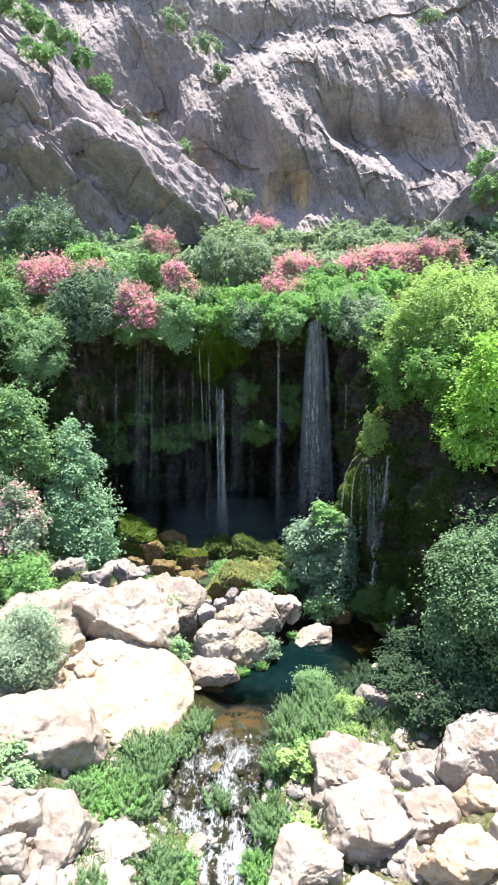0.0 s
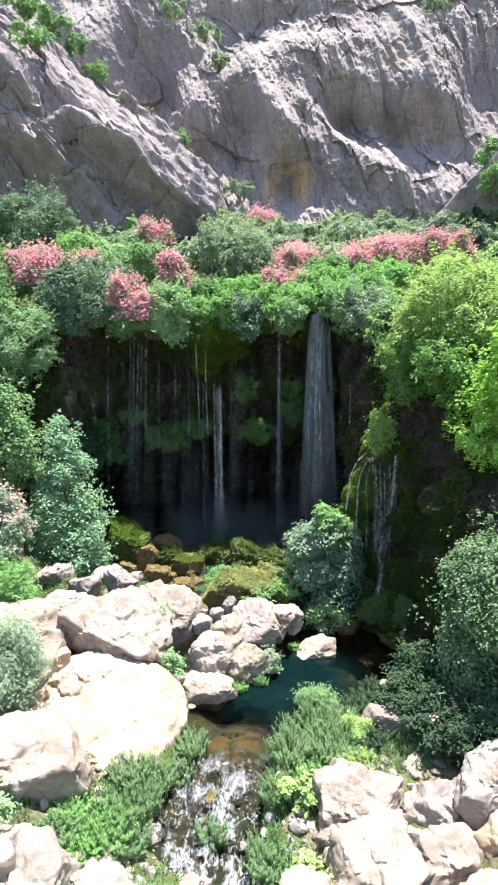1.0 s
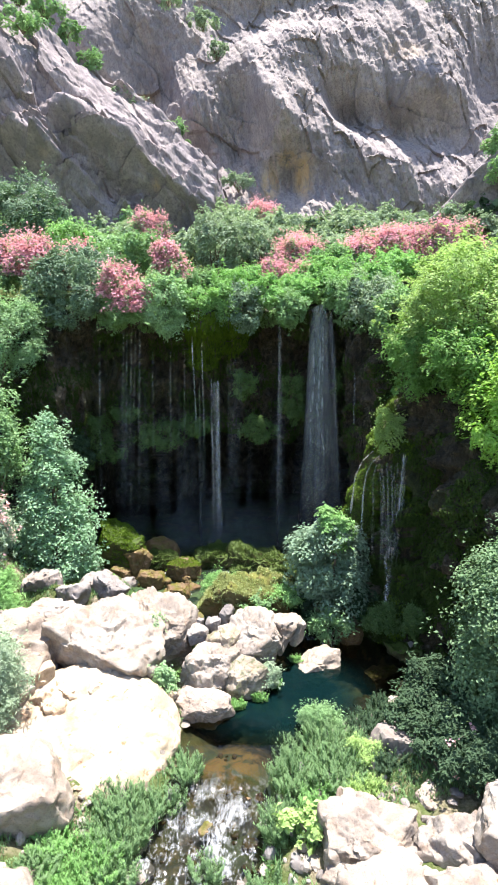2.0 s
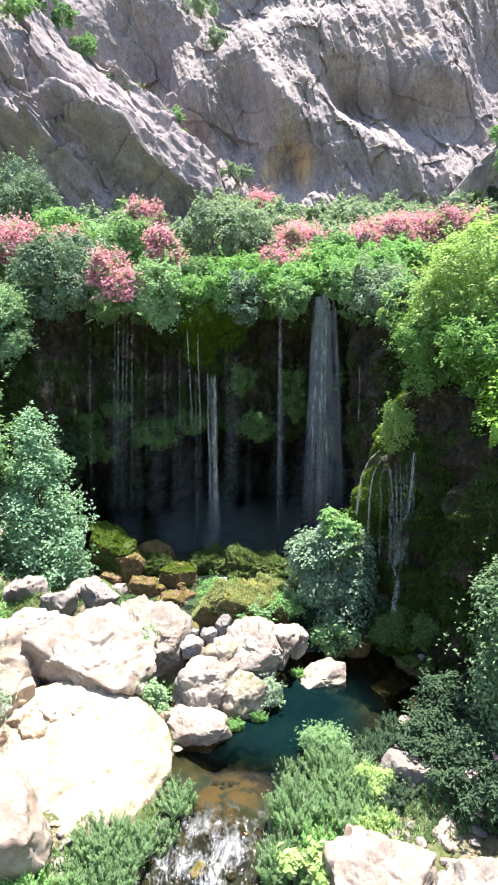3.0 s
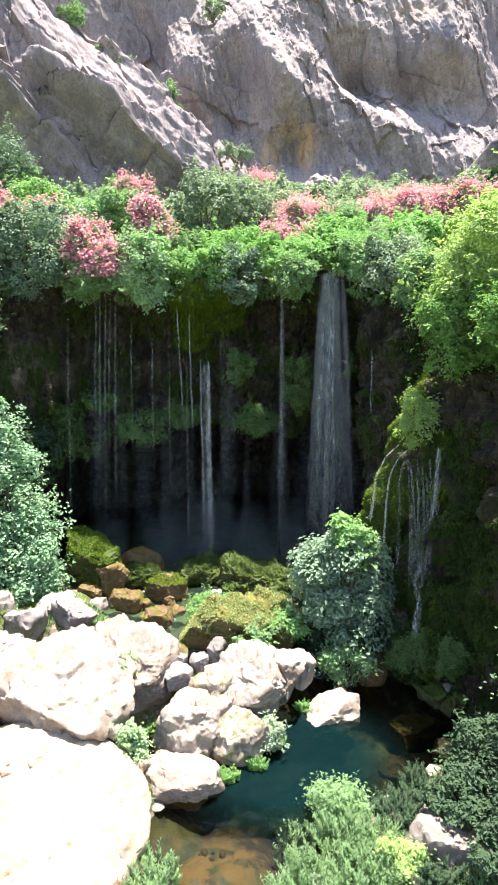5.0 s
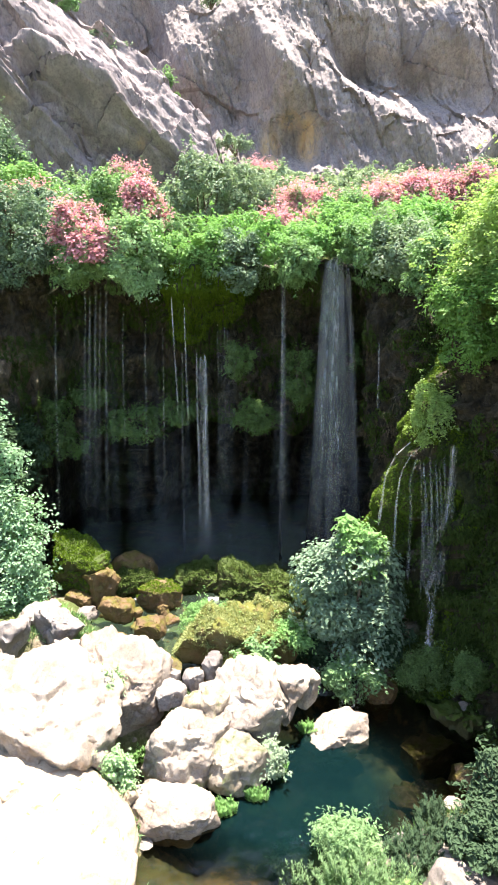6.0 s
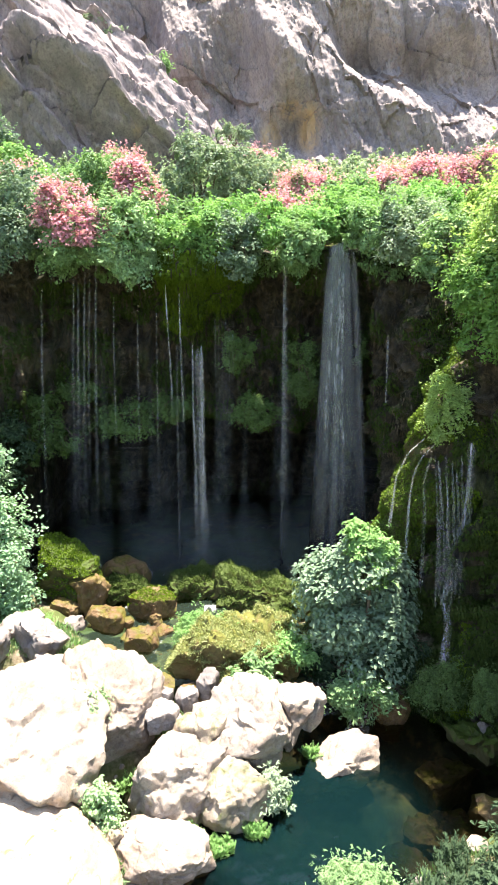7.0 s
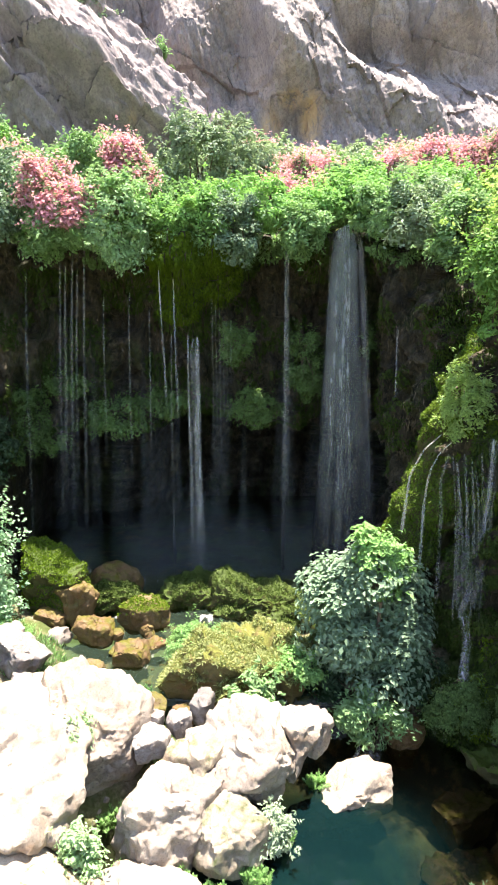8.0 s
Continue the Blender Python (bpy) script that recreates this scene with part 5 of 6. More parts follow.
plant("maple_tree", 9.0, 20.6, 6.9, 4.4, 4.2, 5.2, vivid_leaf, "bright green sunlit tree on the tufa ledge", "tree", upward=2.4, leaf=(0.14, 0.09), trunk=0.1, lift=0.1, count=15, boxy=0.6)
plant("plane_tree", 8.4, 24.8, 8.4, 5.4, 5.0, 5.7, light_leaf, "light yellow-green tree hanging over the wall", "tree", upward=2.4, leaf=(0.13, 0.07), trunk=0.1, lift=0.5, count=15)
plant("plane_tree", 10.6, 28.5, 9.8, 6.0, 5.0, 4.6, light_leaf, "light yellow-green tree on the rim", "tree", leaf=(0.17, 0.09), trunk=0.1, lift=0.5, count=14)
plant("wall_shrub", 10.2, 20.4, 6.2, 3.4, 2.6, 3.0, deep_leaf, "green shrub on the ledge beneath the bright tree", leaf=(0.13, 0.07), count=11, boxy=0.5, stems=False)
plant("wall_shrub", 7.9, 23.0, 8.2, 3.6, 2.8, 3.2, deep_leaf, "green shrub hanging on the tufa wall", leaf=(0.13, 0.07), count=11, boxy=0.5, stems=False)
plant("wall_shrub", 6.7, 25.0, 8.4, 3.2, 2.4, 3.2, deep_leaf, "green shrub hanging on the tufa wall", leaf=(0.11, 0.06), count=10, boxy=0.5, stems=False)
plant("wall_shrub", 5.75, 25.9, 6.05, 1.25, 1.0, 2.2, light_leaf, "small yellow-green shrub on the mossy wall", leaf=(0.1, 0.05), count=7, boxy=0.5, stems=False)
plant("fig_tree", 3.4, 25.5, -0.8, 3.0, 2.6, 4.9, fig_leaf, "rounded blue-green fig tree on the islet", "tree", leaf=(0.165, 0.1), trunk=0.06, count=15, cover=4.2, boxy=0.5, lump=1.9, shoots=0.0, upward=2.0, seed=31)
# two dark shrubs added over the pale slope, where only shade belongs
plant("bank_shrub", 4.5, 25.0, -0.9, 1.8, 1.4, 1.8, shade_toned_leaf, "added dark shrub in place of the shaded gap between fig tree and wall", leaf=(0.11, 0.06), boxy=0.5, stems=False)
plant("bank_shrub", 2.3, 25.4, -0.7, 1.4, 1.2, 1.5, shade_toned_leaf, "added dark shrub in place of the shaded gap under the fig tree", leaf=(0.11, 0.06), boxy=0.5, stems=False)
plant("wall_fern", 5.45, 24.0, -0.9, 1.5, 0.8, 1.6, shade_fern, "green ferns on the tufa foot at the pool", "fern", "ferns on the wall", leaf=(0.075, 0.035), count=9, stems=False)
plant("wall_fern", 6.4, 23.2, -0.6, 1.0, 0.6, 1.8, shade_fern, "green ferns on the shaded wall", "fern", "ferns on the wall", leaf=(0.075, 0.035), count=7, stems=False)
plant("fig_sapling", 3.45, 24.6, 1.6, 1.5, 1.1, 3.0, fresh_leaf, "fresh green shoot growing through the fig tree", "tree", leaf=(0.15, 0.09), trunk=0.03, count=6, boxy=0.5, lift=0.9, shoots=0.04)
plant("bank_shrub", 3.3, 24.1, -1.3, 1.9, 1.2, 1.6, mid_leaf, "green shrub at the foot of the fig tree", leaf=(0.12, 0.05), count=6)
plant("slope_shrub", -10.7, 26.5, 3.6, 3.2, 2.6, 6.0, mid_leaf, "dull green shrub on the steep slope", leaf=(0.14, 0.08), count=11, upward=2.2)
plant("slope_shrub", -11.3, 29.8, 8.2, 4.0, 2.6, 4.4, pale_leaf, "feathery light green shrub hanging from the rim", leaf=(0.14, 0.05), count=11, upward=2.4)
plant("slope_shrub", -8.9, 30.4, 2.6, 3.2, 2.0, 4.0, shade_toned_leaf, "dark shaded shrub below the rim", leaf=(0.16, 0.08))
plant("oleander_shrub", -10.3, 24.0, 0.8, 2.6, 2.4, 4.4, grey_leaf, "pale green oleander with a few pink blooms", leaf=(0.18, 0.04), flowers=pale_petal, flower_amount=0.12)
plant("slope_shrub", -9.6, 22.9, 0.2, 2.6, 2.0, 2.8, fresh_leaf, "light green feathery shrub above the white boulders", leaf=(0.16, 0.035), count=10)
plant("bank_shrub", -7.9, 18.5, -0.8, 3.0, 2.4, 3.2, grey_leaf, "grey-green feathery shrub between boulders", leaf=(0.13, 0.03))
plant("bank_shrub", -7.3, 14.4, -2.0, 2.2, 1.6, 2.6, pale_leaf, "green shrub beside pale boulders", leaf=(0.13, 0.06))
plant("bank_shrub", -3.35, 22.15, 0.35, 0.95, 0.8, 0.9, pale_leaf, "small pale shrub growing on a boulder", leaf=(0.08, 0.04), count=5)
plant("bank_shrub", -2.75, 20.3, -0.9, 1.0, 0.8, 1.2, pale_leaf, "small green shrub between boulders", leaf=(0.09, 0.045), count=5)
plant("bank_shrub", 0.75, 21.3, -1.3, 0.9, 0.8, 1.1, grey_leaf, "small grey-green plant between boulders at the pool", leaf=(0.11, 0.04), count=5)
plant("islet_shrub", -1.0, 26.0, -0.1, 1.8, 1.3, 1.1, fresh_leaf, "light green feathery shrub on the rock islet", leaf=(0.12, 0.03), count=7)
plant("islet_shrub", 0.45, 23.95, -0.3, 1.1, 0.8, 1.2, mid_leaf, "small leafy shrub in front of the rock islet", leaf=(0.16, 0.08), count=5)
plant("islet_shrub", 1.6, 25.0, -0.1, 1.4, 1.2, 1.0, fresh_leaf, "small shrub on the rock islet", leaf=(0.12, 0.05), count=5)
# rim of the falls
RIMS = ["leafy green creeper draping over the rim", "dense green shrub on the rim of the falls"]
for i, (x, y, z, w, h, m) in enumerate([(-8.7, 31.3, 10.7, 3.9, 4.0, fig_leaf), (-6.3, 31.9, 10.8, 2.4, 2.0, mid_leaf), (-3.9, 31.0, 10.2, 2.5, 3.4, pale_leaf), (-3.3, 31.8, 11.6, 1.8, 1.5, fresh_leaf), (-2.3, 31.7, 11.7, 1.7, 1.3, fresh_leaf), (-1.2, 31.5, 11.2, 1.9, 2.0, fresh_leaf),
                                        (-0.2, 31.6, 10.6, 1.9, 2.7, fig_leaf), (0.9, 32.2, 11.7, 1.7, 1.9, fresh_leaf), (2.2, 32.0, 10.8, 1.6, 2.6, mid_leaf), (2.9, 32.8, 12.1, 1.4, 1.4, fresh_leaf), (4.75, 31.9, 11.4, 1.8, 2.4, mid_leaf), (5.8, 31.0, 11.0, 2.8, 2.8, grey_leaf), (6.7, 29.4, 10.0, 2.4, 3.0, mid_leaf), (4.2, 32.9, 12.3, 1.6, 1.6, fresh_leaf), (5.1, 32.7, 11.7, 2.2, 2.0, fresh_leaf), (6.1, 32.0, 11.2, 2.2, 2.0, mid_leaf), (3.5, 33.3, 12.2, 1.4, 1.2, fresh_leaf)]):
    plant("rim_shrub", x, y, z, w, 1.9, h, m, RIMS[i % 2], "shrub", "shrubs on the rim", leaf=(0.13, 0.075), cover=2.4, count=9, stems=False)
for x, y, z, w, h in ((-6.15, 31.2, 12.0, 1.7, 2.1), (-5.4, 30.9, 11.35, 1.8, 2.0), (-4.2, 34.2, 13.4, 1.5, 2.0), (-3.6, 34.0, 12.9, 1.3, 1.7), (-11.3, 33.6, 13.0, 2.8, 2.6), (-9.0, 35.4, 13.4, 1.8, 2.0), (1.2, 56, 18.6, 2.8, 3.0), (1.9, 39.5, 14.0, 2.4, 2.2), (3.2, 40.5, 14.2, 2.6, 2.4), (6.6, 39.5, 14.2, 2.8, 2.4), (8.4, 40, 14.3, 2.8, 2.4), (9.9, 40.5, 14.6, 2.8, 2.4), (11.5, 40.5, 14.8, 2.6, 2.4), (13.5, 41, 15, 2.4, 2.2), (3.0, 36.4, 13.0, 2.0, 1.8), (1.5, 36.8, 13.0, 1.6, 1.7), (-6.8, 46, 16.5, 2.2, 2.4)):
    plant("oleander_shrub", x, y, z, w, w * 0.9, h, mid_leaf, "oleander covered in pink blossom above the falls", "shrub", "oleanders on the terrace", leaf=(0.18, 0.05), flowers=pink_petal, flower_amount=1.9, cover=1.8, boxy=0.6, count=6, lump=1.7, stems=False)
# terrace scrub
for x, y, z, w, h, m, lab in ((-13.7, 40, 14.8, 5.6, 5.0, fig_leaf, "big rounded green shrub on the terrace"), (-1.7, 37.5, 13.5, 3.6, 3.7, grey_leaf, "silvery grey-green willow shrub on the terrace"), (0.4, 39, 14.0, 2.2, 3.4, grey_leaf, "silvery grey-green willow shrub on the terrace"),
                             (-10.2, 38, 13.8, 4.0, 3.0, fresh_leaf, "light green shrub on the terrace"), (-6.6, 36.5, 13.3, 3.6, 3.2, mid_leaf, "leafy green shrub on the terrace"), (-8.4, 34.0, 12.7, 3.8, 2.6, fig_leaf, "leafy green shrub on the terrace"), (-3.2, 34.4, 12.6, 2.6, 2.0, mid_leaf, "leafy green shrub on the terrace"),
                             (-0.6, 34.6, 12.6, 3.0, 1.8, fresh_leaf, "light green shrub on the terrace"), (4.6, 35.8, 12.8, 3.2, 2.2, fresh_leaf, "light green shrub on the terrace"), (6.6, 34.4, 12.2, 3.4, 2.2, fresh_leaf, "light green shrub on the terrace"), (2.4, 34.4, 12.5, 2.4, 1.5, fresh_leaf, "light green shrub on the terrace"), (-13.5, 33, 12.2, 4.4, 3.2, mid_leaf, "leafy green shrub on the terrace"), (5.0, 38.5, 13.8, 2.8, 2.2, mid_leaf, "leafy green shrub on the terrace"), (8.0, 37, 13.3, 3.4, 2.2, fresh_leaf, "light green shrub on the terrace"), (11, 36, 13, 3.6, 2.6, light_leaf, "light green shrub on the terrace")):
    plant("terrace_shrub", x, y, z, w, w * 0.85, h, m, lab, "shrub", "scrub on the terrace", leaf=(0.16, 0.085), cover=2.1)
rng_t = np.random.default_rng(5)
for i in range(84):
    y = 41 + 19 * ((i * 0.618) % 1.0)
    x = -0.36 * y + 0.8 * y * ((i * 0.755 + 0.1) % 1.0)
    if x < -3.5 and y > 53:
        continue
    z = 12.3 + 0.29 * (y - 33) + 0.08 * max(0, -x - 8) - 0.2
    w = rng_t.uniform(2.2, 4.0)
    m, lab = ((scrub_leaf, "dull green rounded shrub at the cliff foot"), (pale_leaf, "pale green shrub at the cliff foot"), (grey_leaf, "grey-green shrub at the cliff foot"), (scrub_leaf, "dull green rounded shrub at the cliff foot"))[i % 4]
    plant("terrace_shrub", x, y, z, w, w, w * 0.7, m, lab, "shrub", "scrub on the terrace", leaf=(0.26, 0.13), cover=1.7, count=7)
# herbs by the stream
HERB = "upright feathery green herbs by the water"
for x, y, w, h, m in ((-3.2, 15.4, 1.6, 1.0, herb_leaf), (-2.7, 16.2, 1.2, 0.9, herb_leaf), (-3.7, 14.5, 1.6, 0.8, fresh_leaf), (-3.1, 14.3, 1.3, 0.7, herb_leaf), (-4.3, 13.9, 1.2, 0.7, fresh_leaf), (-1.7, 17.6, 1.0, 1.0, herb_leaf), (-0.95, 14.9, 0.9, 1.0, herb_leaf), (-2.0, 16.7, 0.8, 0.8, herb_leaf),
                     (-2.3, 12.6, 1.3, 0.7, herb_leaf), (-1.7, 12.6, 0.9, 0.7, fresh_leaf), (2.3, 18.2, 1.3, 1.0, herb_leaf), (1.3, 18.5, 1.0, 1.1, herb_leaf), (2.9, 17.6, 1.3, 1.0, herb_leaf), (1.4, 17.0, 1.5, 0.9, herb_leaf), (2.5, 16.7, 1.5, 0.8, herb_leaf), (3.6, 18.6, 1.2, 0.8, shade_toned_leaf), (4.0, 17.0, 1.0, 0.7, shade_toned_leaf),
                     (1.0, 15.6, 1.3, 0.9, herb_leaf), (0.7, 14.0, 1.5, 0.9, herb_leaf), (0.4, 12.8, 1.3, 0.8, fresh_leaf), (1.3, 13.4, 1.0, 0.7, herb_leaf), (3.2, 16.1, 1.0, 0.6, light_leaf), (2.0, 16.0, 1.2, 0.7, fresh_leaf), (0.2, 11.4, 1.0, 0.7, fresh_leaf), (-3.4, 16.2, 1.2, 0.8, herb_leaf), (-6.4, 26.4, 1.4, 0.8, fresh_leaf), (-2.5, 25.2, 0.7, 0.5, fresh_leaf), (-0.5, 23.2, 0.9, 0.6, grey_leaf), (-4.7, 14.9, 1.0, 0.7, fresh_leaf), (-4.9, 14.2, 1.2, 0.7, herb_leaf), (-6.7, 12.8, 1.0, 0.6, fresh_leaf), (-4.0, 11.8, 1.0, 0.6, herb_leaf), (3.3, 20.0, 0.8, 0.9, shade_toned_leaf), (0.3, 23.6, 0.9, 0.6, grey_leaf), (-1.0, 23.15, 0.6, 0.5, fresh_leaf), (-1.6, 22.7, 0.5, 0.4, fresh_leaf), (-2.6, 22.1, 0.6, 0.4, fresh_leaf), (4.3, 19.4, 0.9, 0.8, shade_toned_leaf)):
    herb("stream_herb", x, y, None, w, w, 0.85 * h, m, HERB, stems=int(70 * w * w))
plant("broad_herb", 1.7, 15.2, None, 1.3, 1.0, 1.0, light_leaf, "bright green broad-leaved plant beside a boulder", "plant", leaf=(0.18, 0.12), count=5)
plant("broad_herb", 1.6, 13.0, None, 1.2, 1.0, 1.1, light_leaf, "bright green broad-leaved plant beside a boulder", "plant", leaf=(0.2, 0.14), count=5)
plant("stream_shrub", 2.35, 19.0, None, 1.5, 1.3, 1.35, mid_leaf, "rounded dull green shrub at the pool outflow", leaf=(0.1, 0.03), count=7)
plant("stream_shrub", 1.25, 19.4, None, 1.0, 0.9, 1.0, grey_leaf, "silvery grey-green shrub at the pool outflow", leaf=(0.09, 0.025), count=5)
plant("stream_shrub", 3.3, 17.3, None, 1.0, 0.9, 0.8, light_leaf, "yellow-green shrub above the boulders", leaf=(0.08, 0.025), count=5)
build_pebbles(1200, 3, limestone, -7, 6.5, 9.5, 24, 0.06, 0.3, "pale pebbles and stones on the banks")
build_pebbles(1100, 12, tan_limestone, -9, -3.6, 16, 23, 0.04, 0.15, "tan rubble between the boulders", near=9)
build_pebbles(900, 8, grey_limestone, -7, 6.5, 9.5, 24, 0.06, 0.26, "grey pebbles and stones on the banks")
build_pebbles(260, 18, grey_limestone, 1.8, 8.5, 10, 15.8, 0.06, 0.28, "broken stones between the large boulders", near=12)
build_pebbles(300, 19, limestone, -8.5, -3.0, 10.5, 14.2, 0.08, 0.34, "broken stones between the large boulders", near=12)
build_pebbles(700, 4, ochre_rock, -6, 6, 12, 31, 0.06, 0.26, "brown stones under the shallow water", True)
build_grass("bank_grass", 150000, 6, herb_leaf, "low green grass on the stony banks", lambda p: (fbm(p, 0.7, 3, 90) > -0.2) & ~((p[:, 0] > 2.2) & (p[:, 1] < 15.6)) & ~((p[:, 0] < -2.5) & (p[:, 1] > 16.3) & (p[:, 1] < 23.5)), 0.17, 0.035)
build_grass("fresh_grass", 30000, 7, fresh_leaf, "fresh green grass on the stony banks", lambda p: (fbm(p, 0.6, 3, 93) > 0.25) & ~((p[:, 0] > 2.2) & (p[:, 1] < 15.6)) & ~((p[:, 0] < -2.5) & (p[:, 1] > 16.3) & (p[:, 1] < 23.5)), 0.24, 0.035)
mossy(isle, 42000, dry_turf, 0.09, 0.03, 2, 0.25, "turf", "yellow-green turf", -0.85)
mossy(moss_rock_a, 30000, bright_moss, 0.08, 0.03, 3, 0.15, level=-0.8)
mossy(moss_rock_b, 16000, bright_moss, 0.06, 0.025, 4, 0.5, level=-0.8)
mossy(moss_mound_a, 18000, moss_leaf, 0.06, 0.03, 5, -0.2, level=-0.25)
mossy(moss_mound_b, 18000, moss_leaf, 0.06, 0.03, 6, -0.2, level=-0.25)
mossy(tufa_dome, 70000, dome_moss, 0.08, 0.03, 7, -0.9, level=-0.55)
mossy(moss_mound_c, 18000, moss_leaf, 0.06, 0.03, 12, -0.2, level=-0.25)
mossy(moss_mound_d, 18000, moss_leaf, 0.06, 0.03, 13, -0.2, level=-0.25)
mossy(tufa_ledge, 40000, moss_leaf, 0.1, 0.04, 8, -0.6)
mossy(tufa_foot, 30000, moss_leaf, 0.12, 0.05, 9, -0.5)
# shrubs on ledges of the cliff and its spurs
for x, y, z, w, h, m in ((-22.0, 57.5, 38.6, 4.4, 2.6, mid_leaf), (-19.4, 58.5, 37.4, 3.4, 2.4, mid_leaf), (-17.2, 58.5, 36.2, 3.0, 2.4, mid_leaf), (-15.6, 58.5, 34.4, 2.8, 2.4, mid_leaf), (-17.4, 53.6, 33.4, 3.6, 1.8, mid_leaf), (-13.4, 58.0, 32.2, 2.6, 2.0, mid_leaf), (-11.0, 58.0, 30.0, 2.4, 1.1, grey_leaf), (-9.6, 58.0, 29.2, 2.0, 0.9, grey_leaf), (-7.0, 58.0, 27.0, 2.8, 1.8, mid_leaf), (-5.6, 58.4, 26.2, 1.4, 1.2, mid_leaf), (-0.9, 64.0, 24.0, 3.0, 2.0, grey_leaf), (-2.2, 58.5, 19.2, 1.4, 2.4, mid_leaf),
                        (-8.0, 69.0, 42.5, 3.0, 2.0, grey_leaf), (-4.4, 67.0, 39.4, 3.4, 1.8, grey_leaf), (-3.0, 66.0, 36.4, 2.4, 1.6, grey_leaf), (18.3, 66.5, 42.0, 2.6, 1.4, grey_leaf),
                        (18.3, 49.2, 22.9, 2.6, 2.4, mid_leaf), (18.2, 47.6, 20.8, 2.6, 2.2, mid_leaf), (20.4, 47.5, 19.4, 2.8, 2.6, mid_leaf), (19.4, 47.2, 17.0, 3.0, 2.4, mid_leaf), (15.4, 48.8, 18.9, 2.0, 1.2, grey_leaf), (20.8, 48.5, 22.4, 3.0, 2.4, mid_leaf), (16.8, 48.0, 18.6, 2.2, 1.8, shade_toned_leaf), (18.8, 47.5, 18.8, 2.4, 2.0, fig_leaf), (21.6, 47.5, 20.8, 2.4, 2.4, shade_toned_leaf)):
    plant("ledge_shrub", x, y, z, w, w * 0.8, h, m, "wiry green shrub rooted on a rock ledge", "shrub", "shrubs on the rock ledges", leaf=(0.24, 0.1), cover=1.5, count=6)
# leafy clumps on the lip of the hollow
for x, z, w, h in ((-9.3, 7.0, 2.0, 1.6), (-8.2, 5.4, 2.4, 1.6), (-0.1, 7.4, 1.2, 1.8), (-4.5, 4.7, 2.6, 1.6), (-2.7, 5.4, 1.6, 1.4), (-7.8, 3.8, 2.8, 2.6), (2.35, 6.2, 1.3, 2.8), (0.7, 5.2, 2.2, 1.4), (-6.3, 6.2, 1.6, 1.0), (4.2, 7.2, 1.2, 2.0)):
    plant("wall_fern", x, 33.0, z, w, 1.5, h, shade_fern, "leafy dark green fern clump on the lip of the hollow", "fern", "ferns on the wall", leaf=(0.12, 0.055), count=10, stems=False, cover=1.6, boxy=0.5)
# grassy fringe at the foot of the pool boulders
for x, y, w in ((-0.3, 20.25, 0.7), (0.45, 20.6, 0.6), (-1.9, 20.7, 0.7), (0.95, 21.4, 0.6), (-0.95, 20.6, 0.5), (1.9, 22.9, 0.5)):
    herb("fringe_grass", x, y, -1.3, w, w * 0.5, 0.38, fresh_leaf, "low green fringe of grass at the water line", stems=int(80 * w), blade=(0.1, 0.016))


# ---- falling water ----


def strand(top, bottom, width, material, parent, rng, throw=0.25, flat=0.35, name="strand"):
    top, bottom = np.array(top, float), np.array(bottom, float)
    n = 40
    k = np.linspace(0, 1, n)
    p = top + (bottom - top) * np.stack([k, k, k], 1)
    p[:, 1] -= throw * np.sqrt(np.clip(k * 3, 0, 1)) * (1 - 0.2 * k)
    p[:, 0] += (0.04 * width + 0.012) * vnoise(np.stack([k * 5, 0 * k, 0 * k], 1) + rng.random() * 50, 3)
    r = width * 0.5 * (0.3 + 0.7 * k ** 0.6) * (1 + 0.18 * vnoise(np.stack([k * 14, 0 * k, 0 * k], 1) + rng.random() * 90, 4))
    r[0] *= 0.5
    r[-3:] *= (0.8, 0.5, 0.2)
    a = np.linspace(0, 2 * np.pi, 10, endpoint=False)
    ring = p[None] + r[None, :, None] * np.stack([np.cos(a), flat * np.sin(a), 0 * a], 1)[:, None]
    me = make_mesh("strand", ring.reshape(-1, 3), grid_faces(10, n, True))
    uv = np.stack([np.repeat(np.abs(np.sin(a)), n), np.tile(k, 10)], 1)
    idx = np.empty(len(me.loops), np.int32)
    me.loops.foreach_get("vertex_index", idx)
    me.uv_layers.new(name="flow").data.foreach_set("uv", uv[idx].astype(np.float32).ravel())
    return part(name, me, material, parent)


def rivulet(points, width, material, parent, rng, flat=0.25, name="rivulet"):
    """Water that clings to rock: a flat tube along a smoothed line."""
    pts = np.array(points, float)
    d = np.concatenate([[0], np.cumsum(np.linalg.norm(np.diff(pts, axis=0), axis=1))])
    k = np.linspace(0, 1, 46)
    p = np.stack([np.interp(k * d[-1], d, pts[:, i]) for i in range(3)], 1)
    for _ in range(3):
        p[1:-1] = (p[:-2] + 2 * p[1:-1] + p[2:]) / 4
    r = width * 0.5 * (0.6 + 0.6 * k) * (1 + 0.25 * vnoise(np.stack([k * 12, 0 * k, 0 * k], 1) + rng.random() * 90, 4))
    r[0] *= 0.5
    r[-3:] *= (0.8, 0.5, 0.2)
    a = np.linspace(0, 2 * np.pi, 10, endpoint=False)
    ring = p[None] + r[None, :, None] * np.stack([np.cos(a), flat * np.sin(a), 0 * a], 1)[:, None]
    me = make_mesh("rivulet", ring.reshape(-1, 3), grid_faces(10, 46, True))
    uv = np.stack([np.repeat(np.abs(np.sin(a)), 46), np.tile(k * 0.45, 10)], 1)
    idx = np.empty(len(me.loops), np.int32)
    me.loops.foreach_get("vertex_index", idx)
    me.uv_layers.new(name="flow").data.foreach_set("uv", uv[idx].astype(np.float32).ravel())
    return part(name, me, material, parent)


